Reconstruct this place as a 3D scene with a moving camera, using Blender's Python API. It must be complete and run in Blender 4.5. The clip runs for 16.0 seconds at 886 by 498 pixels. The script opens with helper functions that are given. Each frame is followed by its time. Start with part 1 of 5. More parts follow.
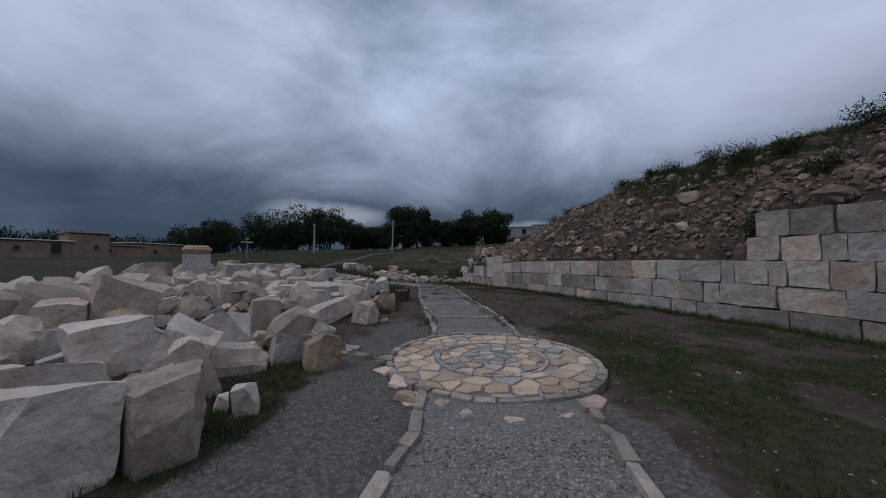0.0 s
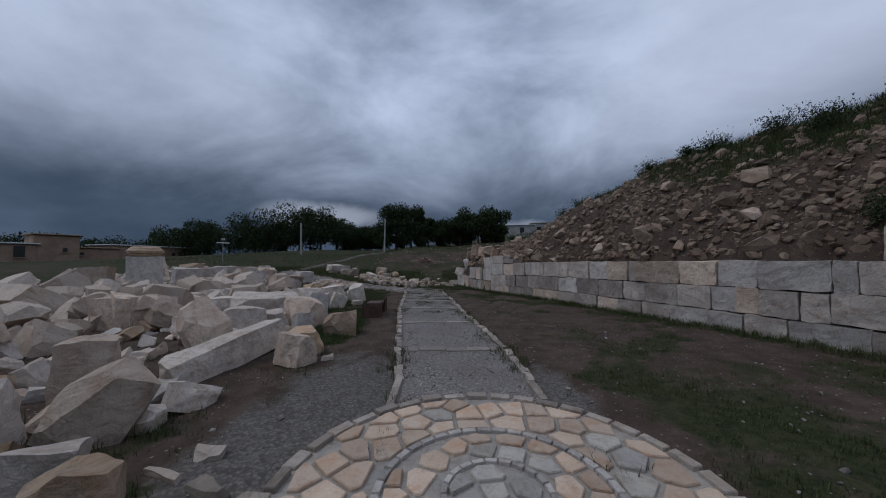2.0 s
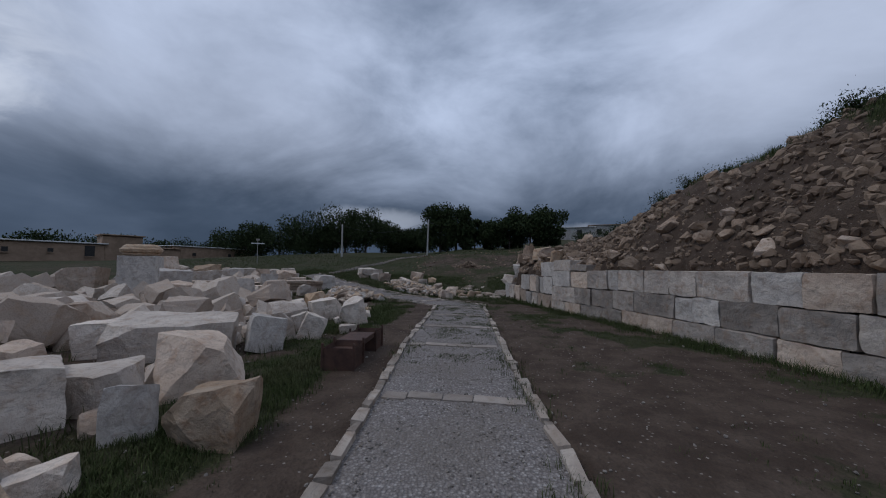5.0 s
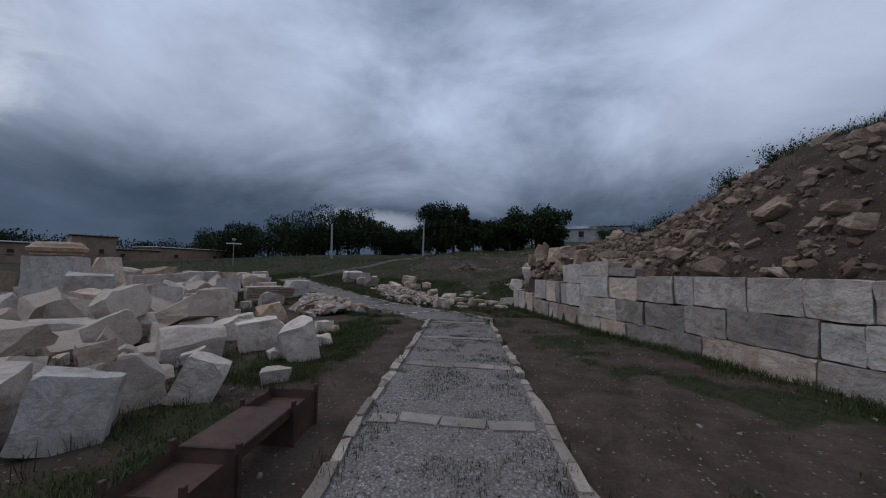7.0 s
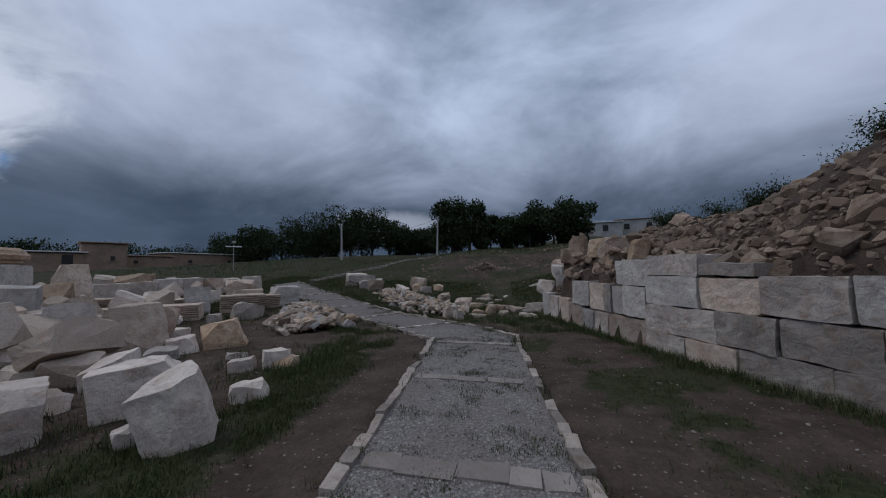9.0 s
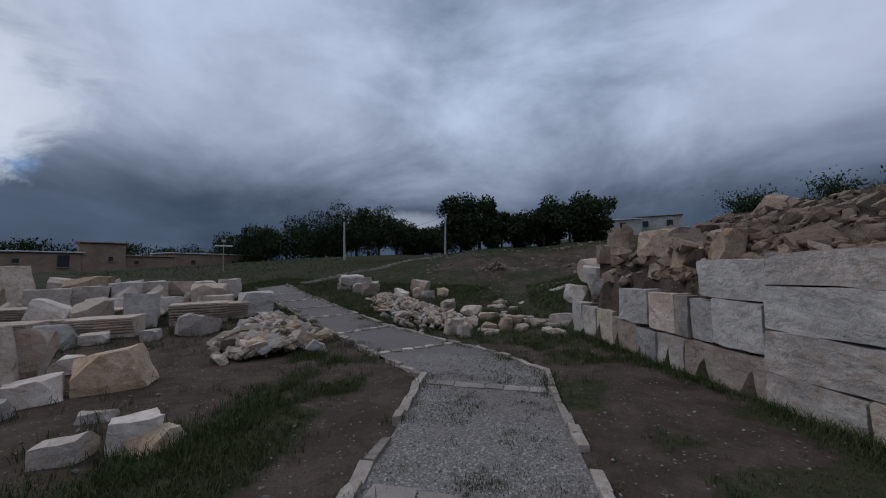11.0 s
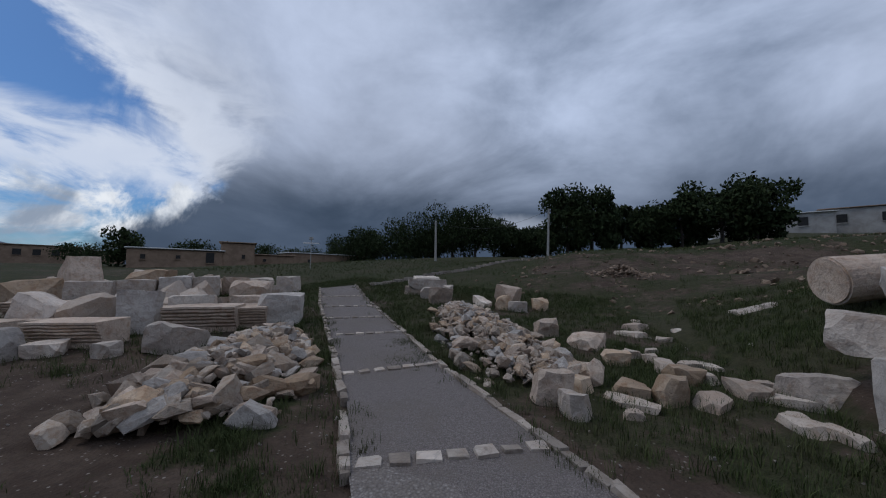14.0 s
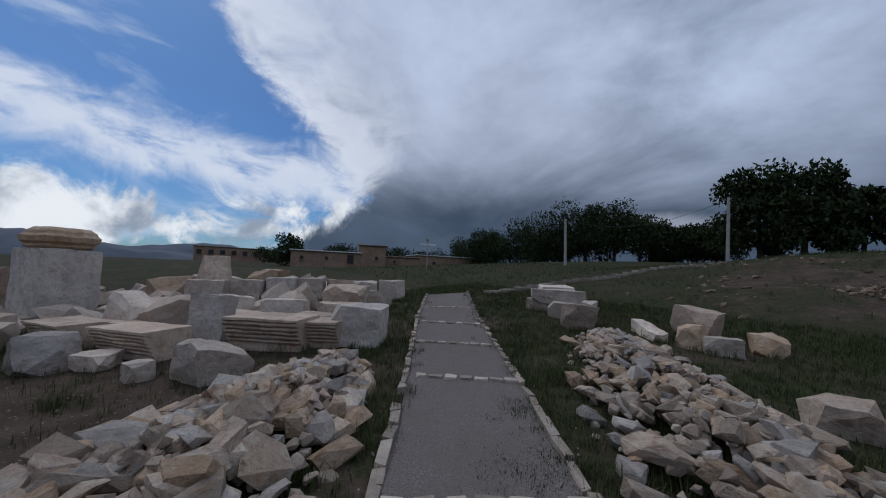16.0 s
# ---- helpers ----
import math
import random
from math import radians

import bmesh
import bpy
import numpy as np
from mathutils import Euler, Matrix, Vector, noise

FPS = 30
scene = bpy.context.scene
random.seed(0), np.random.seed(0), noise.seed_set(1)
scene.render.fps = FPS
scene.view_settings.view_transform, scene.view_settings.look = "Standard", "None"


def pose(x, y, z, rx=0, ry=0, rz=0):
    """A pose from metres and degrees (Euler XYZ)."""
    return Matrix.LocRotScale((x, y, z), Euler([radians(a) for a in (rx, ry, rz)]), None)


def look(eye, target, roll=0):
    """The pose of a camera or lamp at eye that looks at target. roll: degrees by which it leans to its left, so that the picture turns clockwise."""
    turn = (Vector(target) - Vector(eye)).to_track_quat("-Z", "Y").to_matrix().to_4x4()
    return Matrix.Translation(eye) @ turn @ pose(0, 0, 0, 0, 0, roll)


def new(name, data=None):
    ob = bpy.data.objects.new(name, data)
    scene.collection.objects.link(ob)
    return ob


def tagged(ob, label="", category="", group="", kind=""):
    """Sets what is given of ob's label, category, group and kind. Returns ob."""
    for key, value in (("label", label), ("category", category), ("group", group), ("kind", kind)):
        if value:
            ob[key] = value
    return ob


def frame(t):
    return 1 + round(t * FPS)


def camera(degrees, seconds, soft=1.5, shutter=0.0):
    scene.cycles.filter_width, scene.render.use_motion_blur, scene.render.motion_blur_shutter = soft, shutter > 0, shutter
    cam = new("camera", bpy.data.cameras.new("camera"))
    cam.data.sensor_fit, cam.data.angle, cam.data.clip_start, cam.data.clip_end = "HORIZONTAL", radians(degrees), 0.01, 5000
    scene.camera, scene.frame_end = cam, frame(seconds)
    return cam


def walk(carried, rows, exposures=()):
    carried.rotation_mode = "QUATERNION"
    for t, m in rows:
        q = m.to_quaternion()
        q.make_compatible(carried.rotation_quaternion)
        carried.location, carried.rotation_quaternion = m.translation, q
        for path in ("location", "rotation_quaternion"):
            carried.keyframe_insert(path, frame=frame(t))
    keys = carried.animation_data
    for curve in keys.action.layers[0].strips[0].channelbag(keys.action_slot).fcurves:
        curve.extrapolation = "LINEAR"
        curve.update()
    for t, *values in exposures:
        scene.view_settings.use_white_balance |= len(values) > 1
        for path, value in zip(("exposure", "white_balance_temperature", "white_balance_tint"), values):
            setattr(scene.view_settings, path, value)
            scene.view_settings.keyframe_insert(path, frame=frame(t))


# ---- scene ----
cam = camera(106.0, 16.0, soft=1.1)
PATH = [
    (0, (0.152, -0.202, 1.292), (0.133, 1.796, 1.372), 0.2),
    (0.5, (0.191, 0.412, 1.289), (0.198, 2.411, 1.36), -0.5),
    (1, (0.256, 1.019, 1.332), (0.239, 3.018, 1.411), -0.2),
    (1.5, (0.331, 1.633, 1.341), (0.376, 3.63, 1.424), -0.2),
    (2, (0.437, 2.271, 1.367), (0.436, 4.27, 1.446), -0.3),
    (2.5, (0.545, 2.961, 1.392), (0.557, 4.959, 1.471), -0.5),
    (3, (0.633, 3.596, 1.38), (0.586, 5.594, 1.458), -0.3),
    (3.5, (0.666, 4.214, 1.382), (0.548, 6.209, 1.474), 0.1),
    (4, (0.733, 4.768, 1.387), (0.511, 6.753, 1.495), -0.4),
    (4.2, (0.736, 5.023, 1.385), (0.465, 7.002, 1.49), -0.2),
    (6.3, (0.443, 7.859, 1.433), (0.144, 9.834, 1.538), 0.9),
    (6.5, (0.399, 8.113, 1.41), (0.105, 10.088, 1.52), 0.8),
    (7, (0.364, 8.736, 1.429), (0.086, 10.713, 1.547), 0.6),
    (7.5, (0.341, 9.366, 1.438), (0.014, 11.336, 1.551), 0.1),
    (8, (0.302, 9.957, 1.434), (-0.01, 11.93, 1.55), -0.4),
    (8.5, (0.254, 10.541, 1.451), (-0.126, 12.502, 1.556), -0.6),
    (9, (0.24, 11.147, 1.464), (-0.14, 13.107, 1.578), -0.7),
    (9.2, (0.241, 11.389, 1.441), (-0.149, 13.347, 1.559), -0.8),
    (11.3, (0.007, 13.785, 1.522), (-0.458, 15.727, 1.636), -0.7),
    (11.5, (-0.003, 14.067, 1.492), (-0.499, 16.001, 1.613), -0.4),
    (12, (-0.081, 14.687, 1.467), (-0.62, 16.609, 1.59), -0.3),
    (12.5, (-0.138, 15.329, 1.455), (-0.712, 17.241, 1.576), -0.6),
    (13, (-0.214, 15.938, 1.432), (-0.944, 17.796, 1.564), -0.2),
    (13.5, (-0.4, 16.645, 1.469), (-1.255, 18.448, 1.593), 0.1),
    (14, (-0.638, 17.232, 1.422), (-1.64, 18.957, 1.558), 0.7),
    (14.5, (-0.979, 17.824, 1.469), (-2.103, 19.473, 1.6), 1.2),
    (15, (-1.371, 18.463, 1.456), (-2.754, 19.903, 1.578), 1.6),
    (15.5, (-1.758, 19.001, 1.473), (-3.233, 20.346, 1.604), 1.8),
    (16, (-2.191, 19.476, 1.515), (-3.748, 20.723, 1.652), 2.2),
]
EXPO = [(0.0, 0.0), (16.0, 0.0)]
walk(cam, [(t, look(eye, target, roll)) for t, eye, target, roll in PATH], EXPO)


def smooth(a, b, v):
    u = min(max((v - a) / (b - a), 0.0), 1.0)
    return u * u * (3 - 2 * u)


# ---------------------------------------------------------------- light
SUN_EL, SUN_AZ = 55.0, 105.0      # degrees; azimuth measured to the left of +y


def make_world():
    w = bpy.data.worlds.new("overcast")
    scene.world = w
    w.use_nodes = True
    nt = w.node_tree
    nt.nodes.clear()
    N, L = nt.nodes.new, nt.links.new

    def math_(op, a, b=None, c=None, clamp=False):
        n = N("ShaderNodeMath")
        n.operation, n.use_clamp = op, clamp
        for i, v in enumerate((a, b, c)):
            if v is None:
                continue
            if isinstance(v, (int, float)):
                n.inputs[i].default_value = v
            else:
                L(v, n.inputs[i])
        return n.outputs[0]

    def ramp(v, a, b):
        n = N("ShaderNodeMapRange")
        n.interpolation_type = "SMOOTHSTEP"
        L(v, n.inputs[0])
        n.inputs[1].default_value, n.inputs[2].default_value = a, b
        return n.outputs[0]

    def mix(f, a, b):
        n = N("ShaderNodeMix")
        n.data_type = "RGBA"
        if isinstance(f, float):
            n.inputs[0].default_value = f
        else:
            L(f, n.inputs[0])
        for s, v in ((n.inputs[6], a), (n.inputs[7], b)):
            if isinstance(v, tuple):
                s.default_value = (*v, 1)
            else:
                L(v, s)
        return n.outputs[2]

    def fbm(vec, scale, detail, dist=0.0, rough=0.55):
        n = N("ShaderNodeTexNoise")
        L(vec, n.inputs["Vector"])
        n.inputs["Scale"].default_value, n.inputs["Detail"].default_value = scale, detail
        n.inputs["Distortion"].default_value, n.inputs["Roughness"].default_value = dist, rough
        return n.outputs[0]

    tc = N("ShaderNodeTexCoord").outputs["Generated"]
    sep = N("ShaderNodeSeparateXYZ")
    L(tc, sep.inputs[0])
    X, Y, Z = sep.outputs
    sky = N("ShaderNodeTexSky")
    sky.sky_type, sky.sun_disc = "NISHITA", False
    sky.sun_elevation, sky.sun_rotation = radians(SUN_EL), radians(-SUN_AZ)
    blue = N("ShaderNodeVectorMath")
    blue.operation = "MULTIPLY"
    L(sky.outputs[0], blue.inputs[0])
    blue.inputs[1].default_value = SKY_BLUE
    # soft billows: noise over the dome, stretched sideways
    st = N("ShaderNodeVectorMath")
    st.operation = "MULTIPLY"
    L(tc, st.inputs[0])
    st.inputs[1].default_value = (1.0, 1.0, 2.0)
    st = st.outputs[0]
    zz = math_("MAXIMUM", math_("ADD", Z, 0.50), 0.05)
    deck = N("ShaderNodeCombineXYZ")
    L(math_("DIVIDE", X, zz), deck.inputs[0])
    L(math_("DIVIDE", Y, zz), deck.inputs[1])
    dk = deck.outputs[0]
    big = fbm(st, 1.7, 6.0, 0.45, 0.58)
    roll = fbm(dk, 1.5, 4.0, 0.4, 0.5)
    fine = fbm(st, 6.5, 7.0, 0.4, 0.58)
    wisp = fbm(tc, 5.0, 8.0, 0.5, 0.62)
    tone = math_("ADD", math_("ADD", math_("MULTIPLY", big, 0.52), math_("MULTIPLY", roll, 0.33)), math_("MULTIPLY", fine, 0.15))
    # darker storm base low in the sky, lighter deck overhead and to the east
    up = math_("ADD", Z, math_("MULTIPLY", math_("SUBTRACT", big, 0.5), 0.30))
    up = math_("ADD", up, math_("MULTIPLY", X, 0.03))
    lift = ramp(up, 0.11, 0.50)
    body = mix(ramp(tone, 0.33, 0.67), CLOUD_DARK, CLOUD_LIGHT)
    low = mix(ramp(tone, 0.34, 0.70), STORM_DARK, STORM_LIGHT)
    deckc = mix(lift, low, body)
    # pale gaps low over the trees
    for gx, gz, wx, wz, amount in ((-0.33, 0.125, 0.16, 0.045, 0.62), (0.22, 0.085, 0.12, 0.035, 0.45)):
        ax = math_("DIVIDE", math_("SUBTRACT", X, gx), wx)
        az = math_("DIVIDE", math_("SUBTRACT", math_("ADD", Z, math_("MULTIPLY", math_("SUBTRACT", wisp, 0.5), 0.06)), gz), wz)
        r2 = math_("ADD", math_("MULTIPLY", ax, ax), math_("MULTIPLY", az, az))
        gap = math_("MULTIPLY", ramp(r2, 1.3, 0.1), ramp(Y, 0.0, 0.3))
        deckc = mix(math_("MULTIPLY", gap, amount), deckc, (0.40, 0.45, 0.55))
    # thinner, brighter cloud away from the storm's middle
    thin = math_("MULTIPLY", math_("ADD", ramp(X, 0.20, 0.60), math_("MULTIPLY", ramp(X, -0.15, -0.60), 0.62)), ramp(Z, 0.16, 0.40))
    deckc = mix(math_("MULTIPLY", thin, 0.58), deckc, (0.56, 0.63, 0.80))
    # the deck breaks up towards the west
    v = math_("ADD", math_("ADD", math_("MULTIPLY", Y, 0.638), math_("MULTIPLY", Z, 0.754)), math_("MULTIPLY", X, -0.15))
    v = math_("ADD", v, math_("MULTIPLY", math_("SUBTRACT", wisp, 0.5), 0.16))
    v = math_("ADD", v, math_("MULTIPLY", math_("SUBTRACT", fine, 0.5), 0.10))
    west = ramp(X, -0.42, -0.66)
    # low down the storm base reaches further west
    low_edge = math_("SUBTRACT", math_("SUBTRACT", Y, math_("MULTIPLY", Z, 0.9)), math_("MULTIPLY", math_("SUBTRACT", wisp, 0.5), 0.35))
    west = math_("MULTIPLY", west, ramp(low_edge, 0.25, 0.17))
    open_ = math_("MULTIPLY", ramp(v, 0.595, 0.550), west)
    rim = math_("MULTIPLY", math_("MULTIPLY", ramp(v, 0.80, 0.56), west), ramp(fine, 0.30, 0.62))
    deckc = mix(math_("MULTIPLY", math_("MULTIPLY", rim, 0.85), ramp(Z, 0.10, 0.24)), deckc, CLOUD_RIM)
    # cumulus bank over the western horizon
    cum = math_("SUBTRACT", math_("ADD", math_("MULTIPLY", wisp, 0.70), math_("MULTIPLY", fine, 0.22)), math_("MULTIPLY", math_("ABSOLUTE", math_("SUBTRACT", Z, 0.085)), 1.5))
    cumm = ramp(cum, 0.355, 0.46)
    shade = ramp(math_("ADD", fbm(tc, 9.0, 6.0, 0.3), math_("MULTIPLY", Z, 0.35)), 0.40, 0.66)
    cumc = mix(shade, (0.27, 0.33, 0.43), (0.80, 0.84, 0.90))
    cirr = math_("MULTIPLY", ramp(fbm(st, 2.6, 7.0, 1.4), 0.50, 0.72), 0.6)
    clear = mix(cirr, blue.outputs[0], (0.55, 0.64, 0.80))
    # a white veil along the deck's edge
    veil = math_("ADD", math_("SUBTRACT", Z, math_("ADD", 0.262, math_("MULTIPLY", Y, -0.08))), math_("MULTIPLY", math_("SUBTRACT", wisp, 0.5), 0.22))
    veil = math_("MULTIPLY", ramp(math_("ABSOLUTE", veil), 0.095, 0.015), ramp(fine, 0.30, 0.55))
    clear = mix(math_("MULTIPLY", veil, 0.85), clear, (0.66, 0.72, 0.84))
    clear = mix(cumm, clear, cumc)
    skyc = mix(open_, deckc, clear)
    bg = N("ShaderNodeBackground")
    L(skyc, bg.inputs[0])
    bg.inputs[1].default_value = 1.0
    out = N("ShaderNodeOutputWorld")
    L(bg.outputs[0], out.inputs[0])


SKY_BLUE = (0.027, 0.047, 0.074)
CLOUD_DARK, CLOUD_LIGHT = (0.150, 0.200, 0.300), (0.49, 0.58, 0.775)
STORM_DARK, STORM_LIGHT = (0.036, 0.056, 0.092), (0.080, 0.112, 0.172)
CLOUD_RIM = (0.68, 0.74, 0.86)
make_world()
sun = new("sun", bpy.data.lights.new("sun", "SUN"))
sun.data.energy, sun.data.angle, sun.data.color = 0.72, radians(25), (1.0, 0.95, 0.88)
sun.matrix_world = look((0, 0, 50), (50 * math.sin(radians(SUN_AZ)) / math.tan(radians(SUN_EL)), -50 * math.cos(radians(SUN_AZ)) / math.tan(radians(SUN_EL)), 0))


# ---------------------------------------------------------------- materials
class Mat:
    """A small builder for node materials."""

    def __init__(self, name, rough=0.9, metal=0.0, spec=0.3):
        self.m = bpy.data.materials.new(name)
        self.m.use_nodes = True
        self.nt = self.m.node_tree
        self.b = self.nt.nodes["Principled BSDF"]
        self.b.inputs["Roughness"].default_value = rough
        self.b.inputs["Metallic"].default_value = metal
        self.b.inputs["Specular IOR Level"].default_value = spec
        self.tc = self.nt.nodes.new("ShaderNodeTexCoord")
        self.vec = self.tc.outputs["Object"]

    def n(self, kind):
        return self.nt.nodes.new(kind)

    def l(self, a, b):
        self.nt.links.new(a, b)

    def random(self):
        return self.n("ShaderNodeObjectInfo").outputs["Random"]

    def shift(self, amount=37.0):
        """Each object takes its own piece of the pattern."""
        r = self.random()
        v = self.n("ShaderNodeVectorMath")
        v.operation = "MULTIPLY_ADD"
        c = self.n("ShaderNodeCombineXYZ")
        for i in range(3):
            self.l(r, c.inputs[i])
        self.l(c.outputs[0], v.inputs[0])
        v.inputs[1].default_value = (amount, amount * 0.7, amount * 1.3)
        self.l(self.vec, v.inputs[2])
        self.vec = v.outputs[0]

    def noise(self, scale, detail=4.0, rough=0.6, dist=0.0, vec=None):
        t = self.n("ShaderNodeTexNoise")
        self.l(vec or self.vec, t.inputs["Vector"])
        t.inputs["Scale"].default_value, t.inputs["Detail"].default_value = scale, detail
        t.inputs["Roughness"].default_value, t.inputs["Distortion"].default_value = rough, dist
        return t.outputs[0]

    def voronoi(self, scale, feature="F1", out="Distance"):
        t = self.n("ShaderNodeTexVoronoi")
        t.feature = feature
        self.l(self.vec, t.inputs["Vector"])
        t.inputs["Scale"].default_value = scale
        return t.outputs[out]

    def ramp(self, v, a, b, lo=0.0, hi=1.0):
        r = self.n("ShaderNodeMapRange")
        r.interpolation_type = "SMOOTHSTEP"
        self.l(v, r.inputs[0])
        for i, x in enumerate((a, b, lo, hi)):
            r.inputs[i + 1].default_value = x
        return r.outputs[0]

    def math(self, op, a, b):
        t = self.n("ShaderNodeMath")
        t.operation = op
        for i, v in enumerate((a, b)):
            if isinstance(v, (int, float)):
                t.inputs[i].default_value = v
            else:
                self.l(v, t.inputs[i])
        return t.outputs[0]

    def mix(self, f, a, b, blend="MIX"):
        x = self.n("ShaderNodeMix")
        x.data_type, x.blend_type = "RGBA", blend
        if isinstance(f, (int, float)):
            x.inputs[0].default_value = f
        else:
            self.l(f, x.inputs[0])
        for s, v in ((x.inputs[6], a), (x.inputs[7], b)):
            if isinstance(v, tuple):
                s.default_value = (*v, 1)
            else:
                self.l(v, s)
        return x.outputs[2]

    def tint(self, col, lo=0.75, hi=1.2):
        """Brightness that differs from object to object."""
        h = self.n("ShaderNodeHueSaturation")
        self.l(self.ramp(self.random(), 0, 1, lo, hi), h.inputs["Value"])
        self.l(col, h.inputs["Color"])
        return h.outputs[0]

    def colour(self, c):
        if isinstance(c, tuple):
            self.b.inputs["Base Color"].default_value = (*c, 1)
        else:
            self.l(c, self.b.inputs["Base Color"])
        return self

    def bump(self, *layers):
        prev = None
        for h, strength, dist in layers:
            t = self.n("ShaderNodeBump")
            t.inputs["Strength"].default_value, t.inputs["Distance"].default_value = strength, dist
            self.l(h, t.inputs["Height"])
            if prev:
                self.l(prev, t.inputs["Normal"])
            prev = t.outputs[0]
        self.l(prev, self.b.inputs["Normal"])
        return self.m


def warm(c):
    return (c[0] * 1.03, c[1], c[2] * 0.955)


def stone_mat(name, a, b, stain, lichen=(0.10, 0.10, 0.095), lo=0.75, hi=1.15, vein=0.25):
    a, b, stain = warm(a), warm(b), warm(stain)
    m = Mat(name, 0.88)
    m.shift()
    big = m.noise(1.6, 5, 0.6, 0.6)
    mid = m.noise(7.0, 6, 0.65, 0.3)
    fine = m.noise(55.0, 5, 0.7)
    c = m.mix(m.ramp(big, 0.36, 0.64), a, b)
    c = m.mix(m.ramp(mid, 0.46, 0.70, 0, 0.85), c, stain)
    streak = m.math("ABSOLUTE", m.math("SUBTRACT", m.noise(2.6, 5, 0.6, 1.2), 0.5), 0)
    c = m.mix(m.ramp(streak, 0.0, 0.035, vein, 0.0), c, (0.14, 0.13, 0.125))
    c = m.mix(m.ramp(m.noise(5.0, 6, 0.7), 0.58, 0.74, 0, 0.5), c, lichen)
    c = m.mix(m.ramp(fine, 0.42, 0.7, 0.0, 0.14), c, (0.18, 0.155, 0.135))
    m.colour(m.tint(c, lo, hi))
    return m.bump((mid, 0.7, 0.06), (m.noise(19.0, 4, 0.6), 0.35, 0.02), (fine, 0.4, 0.010))


MARBLE = stone_mat("weathered_marble", (0.52, 0.455, 0.41), (0.67, 0.605, 0.55), (0.46, 0.36, 0.29), lo=0.72, hi=1.12)
PINKISH = stone_mat("pinkish_limestone", (0.46, 0.365, 0.30), (0.58, 0.485, 0.41), (0.38, 0.265, 0.195), lo=0.65, hi=1.1)
BROWN = stone_mat("brown_limestone", (0.43, 0.31, 0.21), (0.54, 0.43, 0.33), (0.34, 0.20, 0.12), lo=0.65, hi=1.15)
GREY = stone_mat("blue_grey_marble", (0.40, 0.375, 0.36), (0.52, 0.49, 0.465), (0.33, 0.285, 0.255), lo=0.7, hi=1.1)
WALLSTONE = stone_mat("ashlar_marble", (0.33, 0.295, 0.27), (0.49, 0.44, 0.40), (0.32, 0.24, 0.19), lo=0.6, hi=1.15, vein=0.3)
RUBBLE = stone_mat("rubble_stone", (0.43, 0.345, 0.275), (0.51, 0.455, 0.40), (0.35, 0.24, 0.165), lo=0.55, hi=1.2)
HILLROCK = stone_mat("hillside_rock", (0.25, 0.18, 0.13), (0.36, 0.28, 0.22), (0.17, 0.11, 0.075), lo=0.5, hi=1.2)
FLAG = stone_mat("flagstone", (0.50, 0.37, 0.28), (0.58, 0.47, 0.38), (0.48, 0.30, 0.20), lo=0.72, hi=1.15, vein=0.1)
FLAGGREY = stone_mat("grey_flagstone", (0.36, 0.345, 0.33), (0.44, 0.41, 0.37), (0.30, 0.26, 0.22), lo=0.75, hi=1.1)
KERB = stone_mat("kerb_stone", (0.31, 0.265, 0.23), (0.41, 0.365, 0.325), (0.25, 0.195, 0.155), lo=0.65, hi=1.15)


def gravel_mat(name, a, b, c, size):
    m = Mat(name, 0.95)
    v = m.n("ShaderNodeTexVoronoi")
    m.l(m.vec, v.inputs["Vector"])
    v.inputs["Scale"].default_value = size
    hue = m.n("ShaderNodeSeparateColor")
    m.l(v.outputs["Color"], hue.inputs[0])
    col = m.mix(hue.outputs[0], a, b)
    col = m.mix(m.ramp(hue.outputs[1], 0.72, 0.95), col, c)
    col = m.mix(m.ramp(v.outputs["Distance"], 0.25, 0.75, 0.0, 0.6), col, (0.09, 0.08, 0.075))
    big = m.noise(0.9, 5, 0.6)
    col = m.mix(m.ramp(big, 0.42, 0.66, 0, 0.55), col, (0.17, 0.145, 0.125))
    m.colour(col)
    return m.bump((v.outputs["Distance"], 0.8, 0.02), (m.noise(60, 3), 0.4, 0.01))


GRAVEL = gravel_mat("path_gravel", (0.19, 0.167, 0.157), (0.29, 0.26, 0.245), (0.38, 0.35, 0.33), 46.0)
FINEPATH = gravel_mat("fine_path_gravel", (0.200, 0.172, 0.162), (0.255, 0.222, 0.21), (0.29, 0.26, 0.245), 80.0)
CONCRETE = stone_mat("path_screed", (0.25, 0.22, 0.20), (0.32, 0.285, 0.26), (0.25, 0.21, 0.18), lo=0.85, hi=1.1, vein=0.05)
CHIPS = stone_mat("gravel_chip", (0.28, 0.27, 0.26), (0.44, 0.42, 0.40), (0.24, 0.20, 0.17), lo=0.7, hi=1.2)


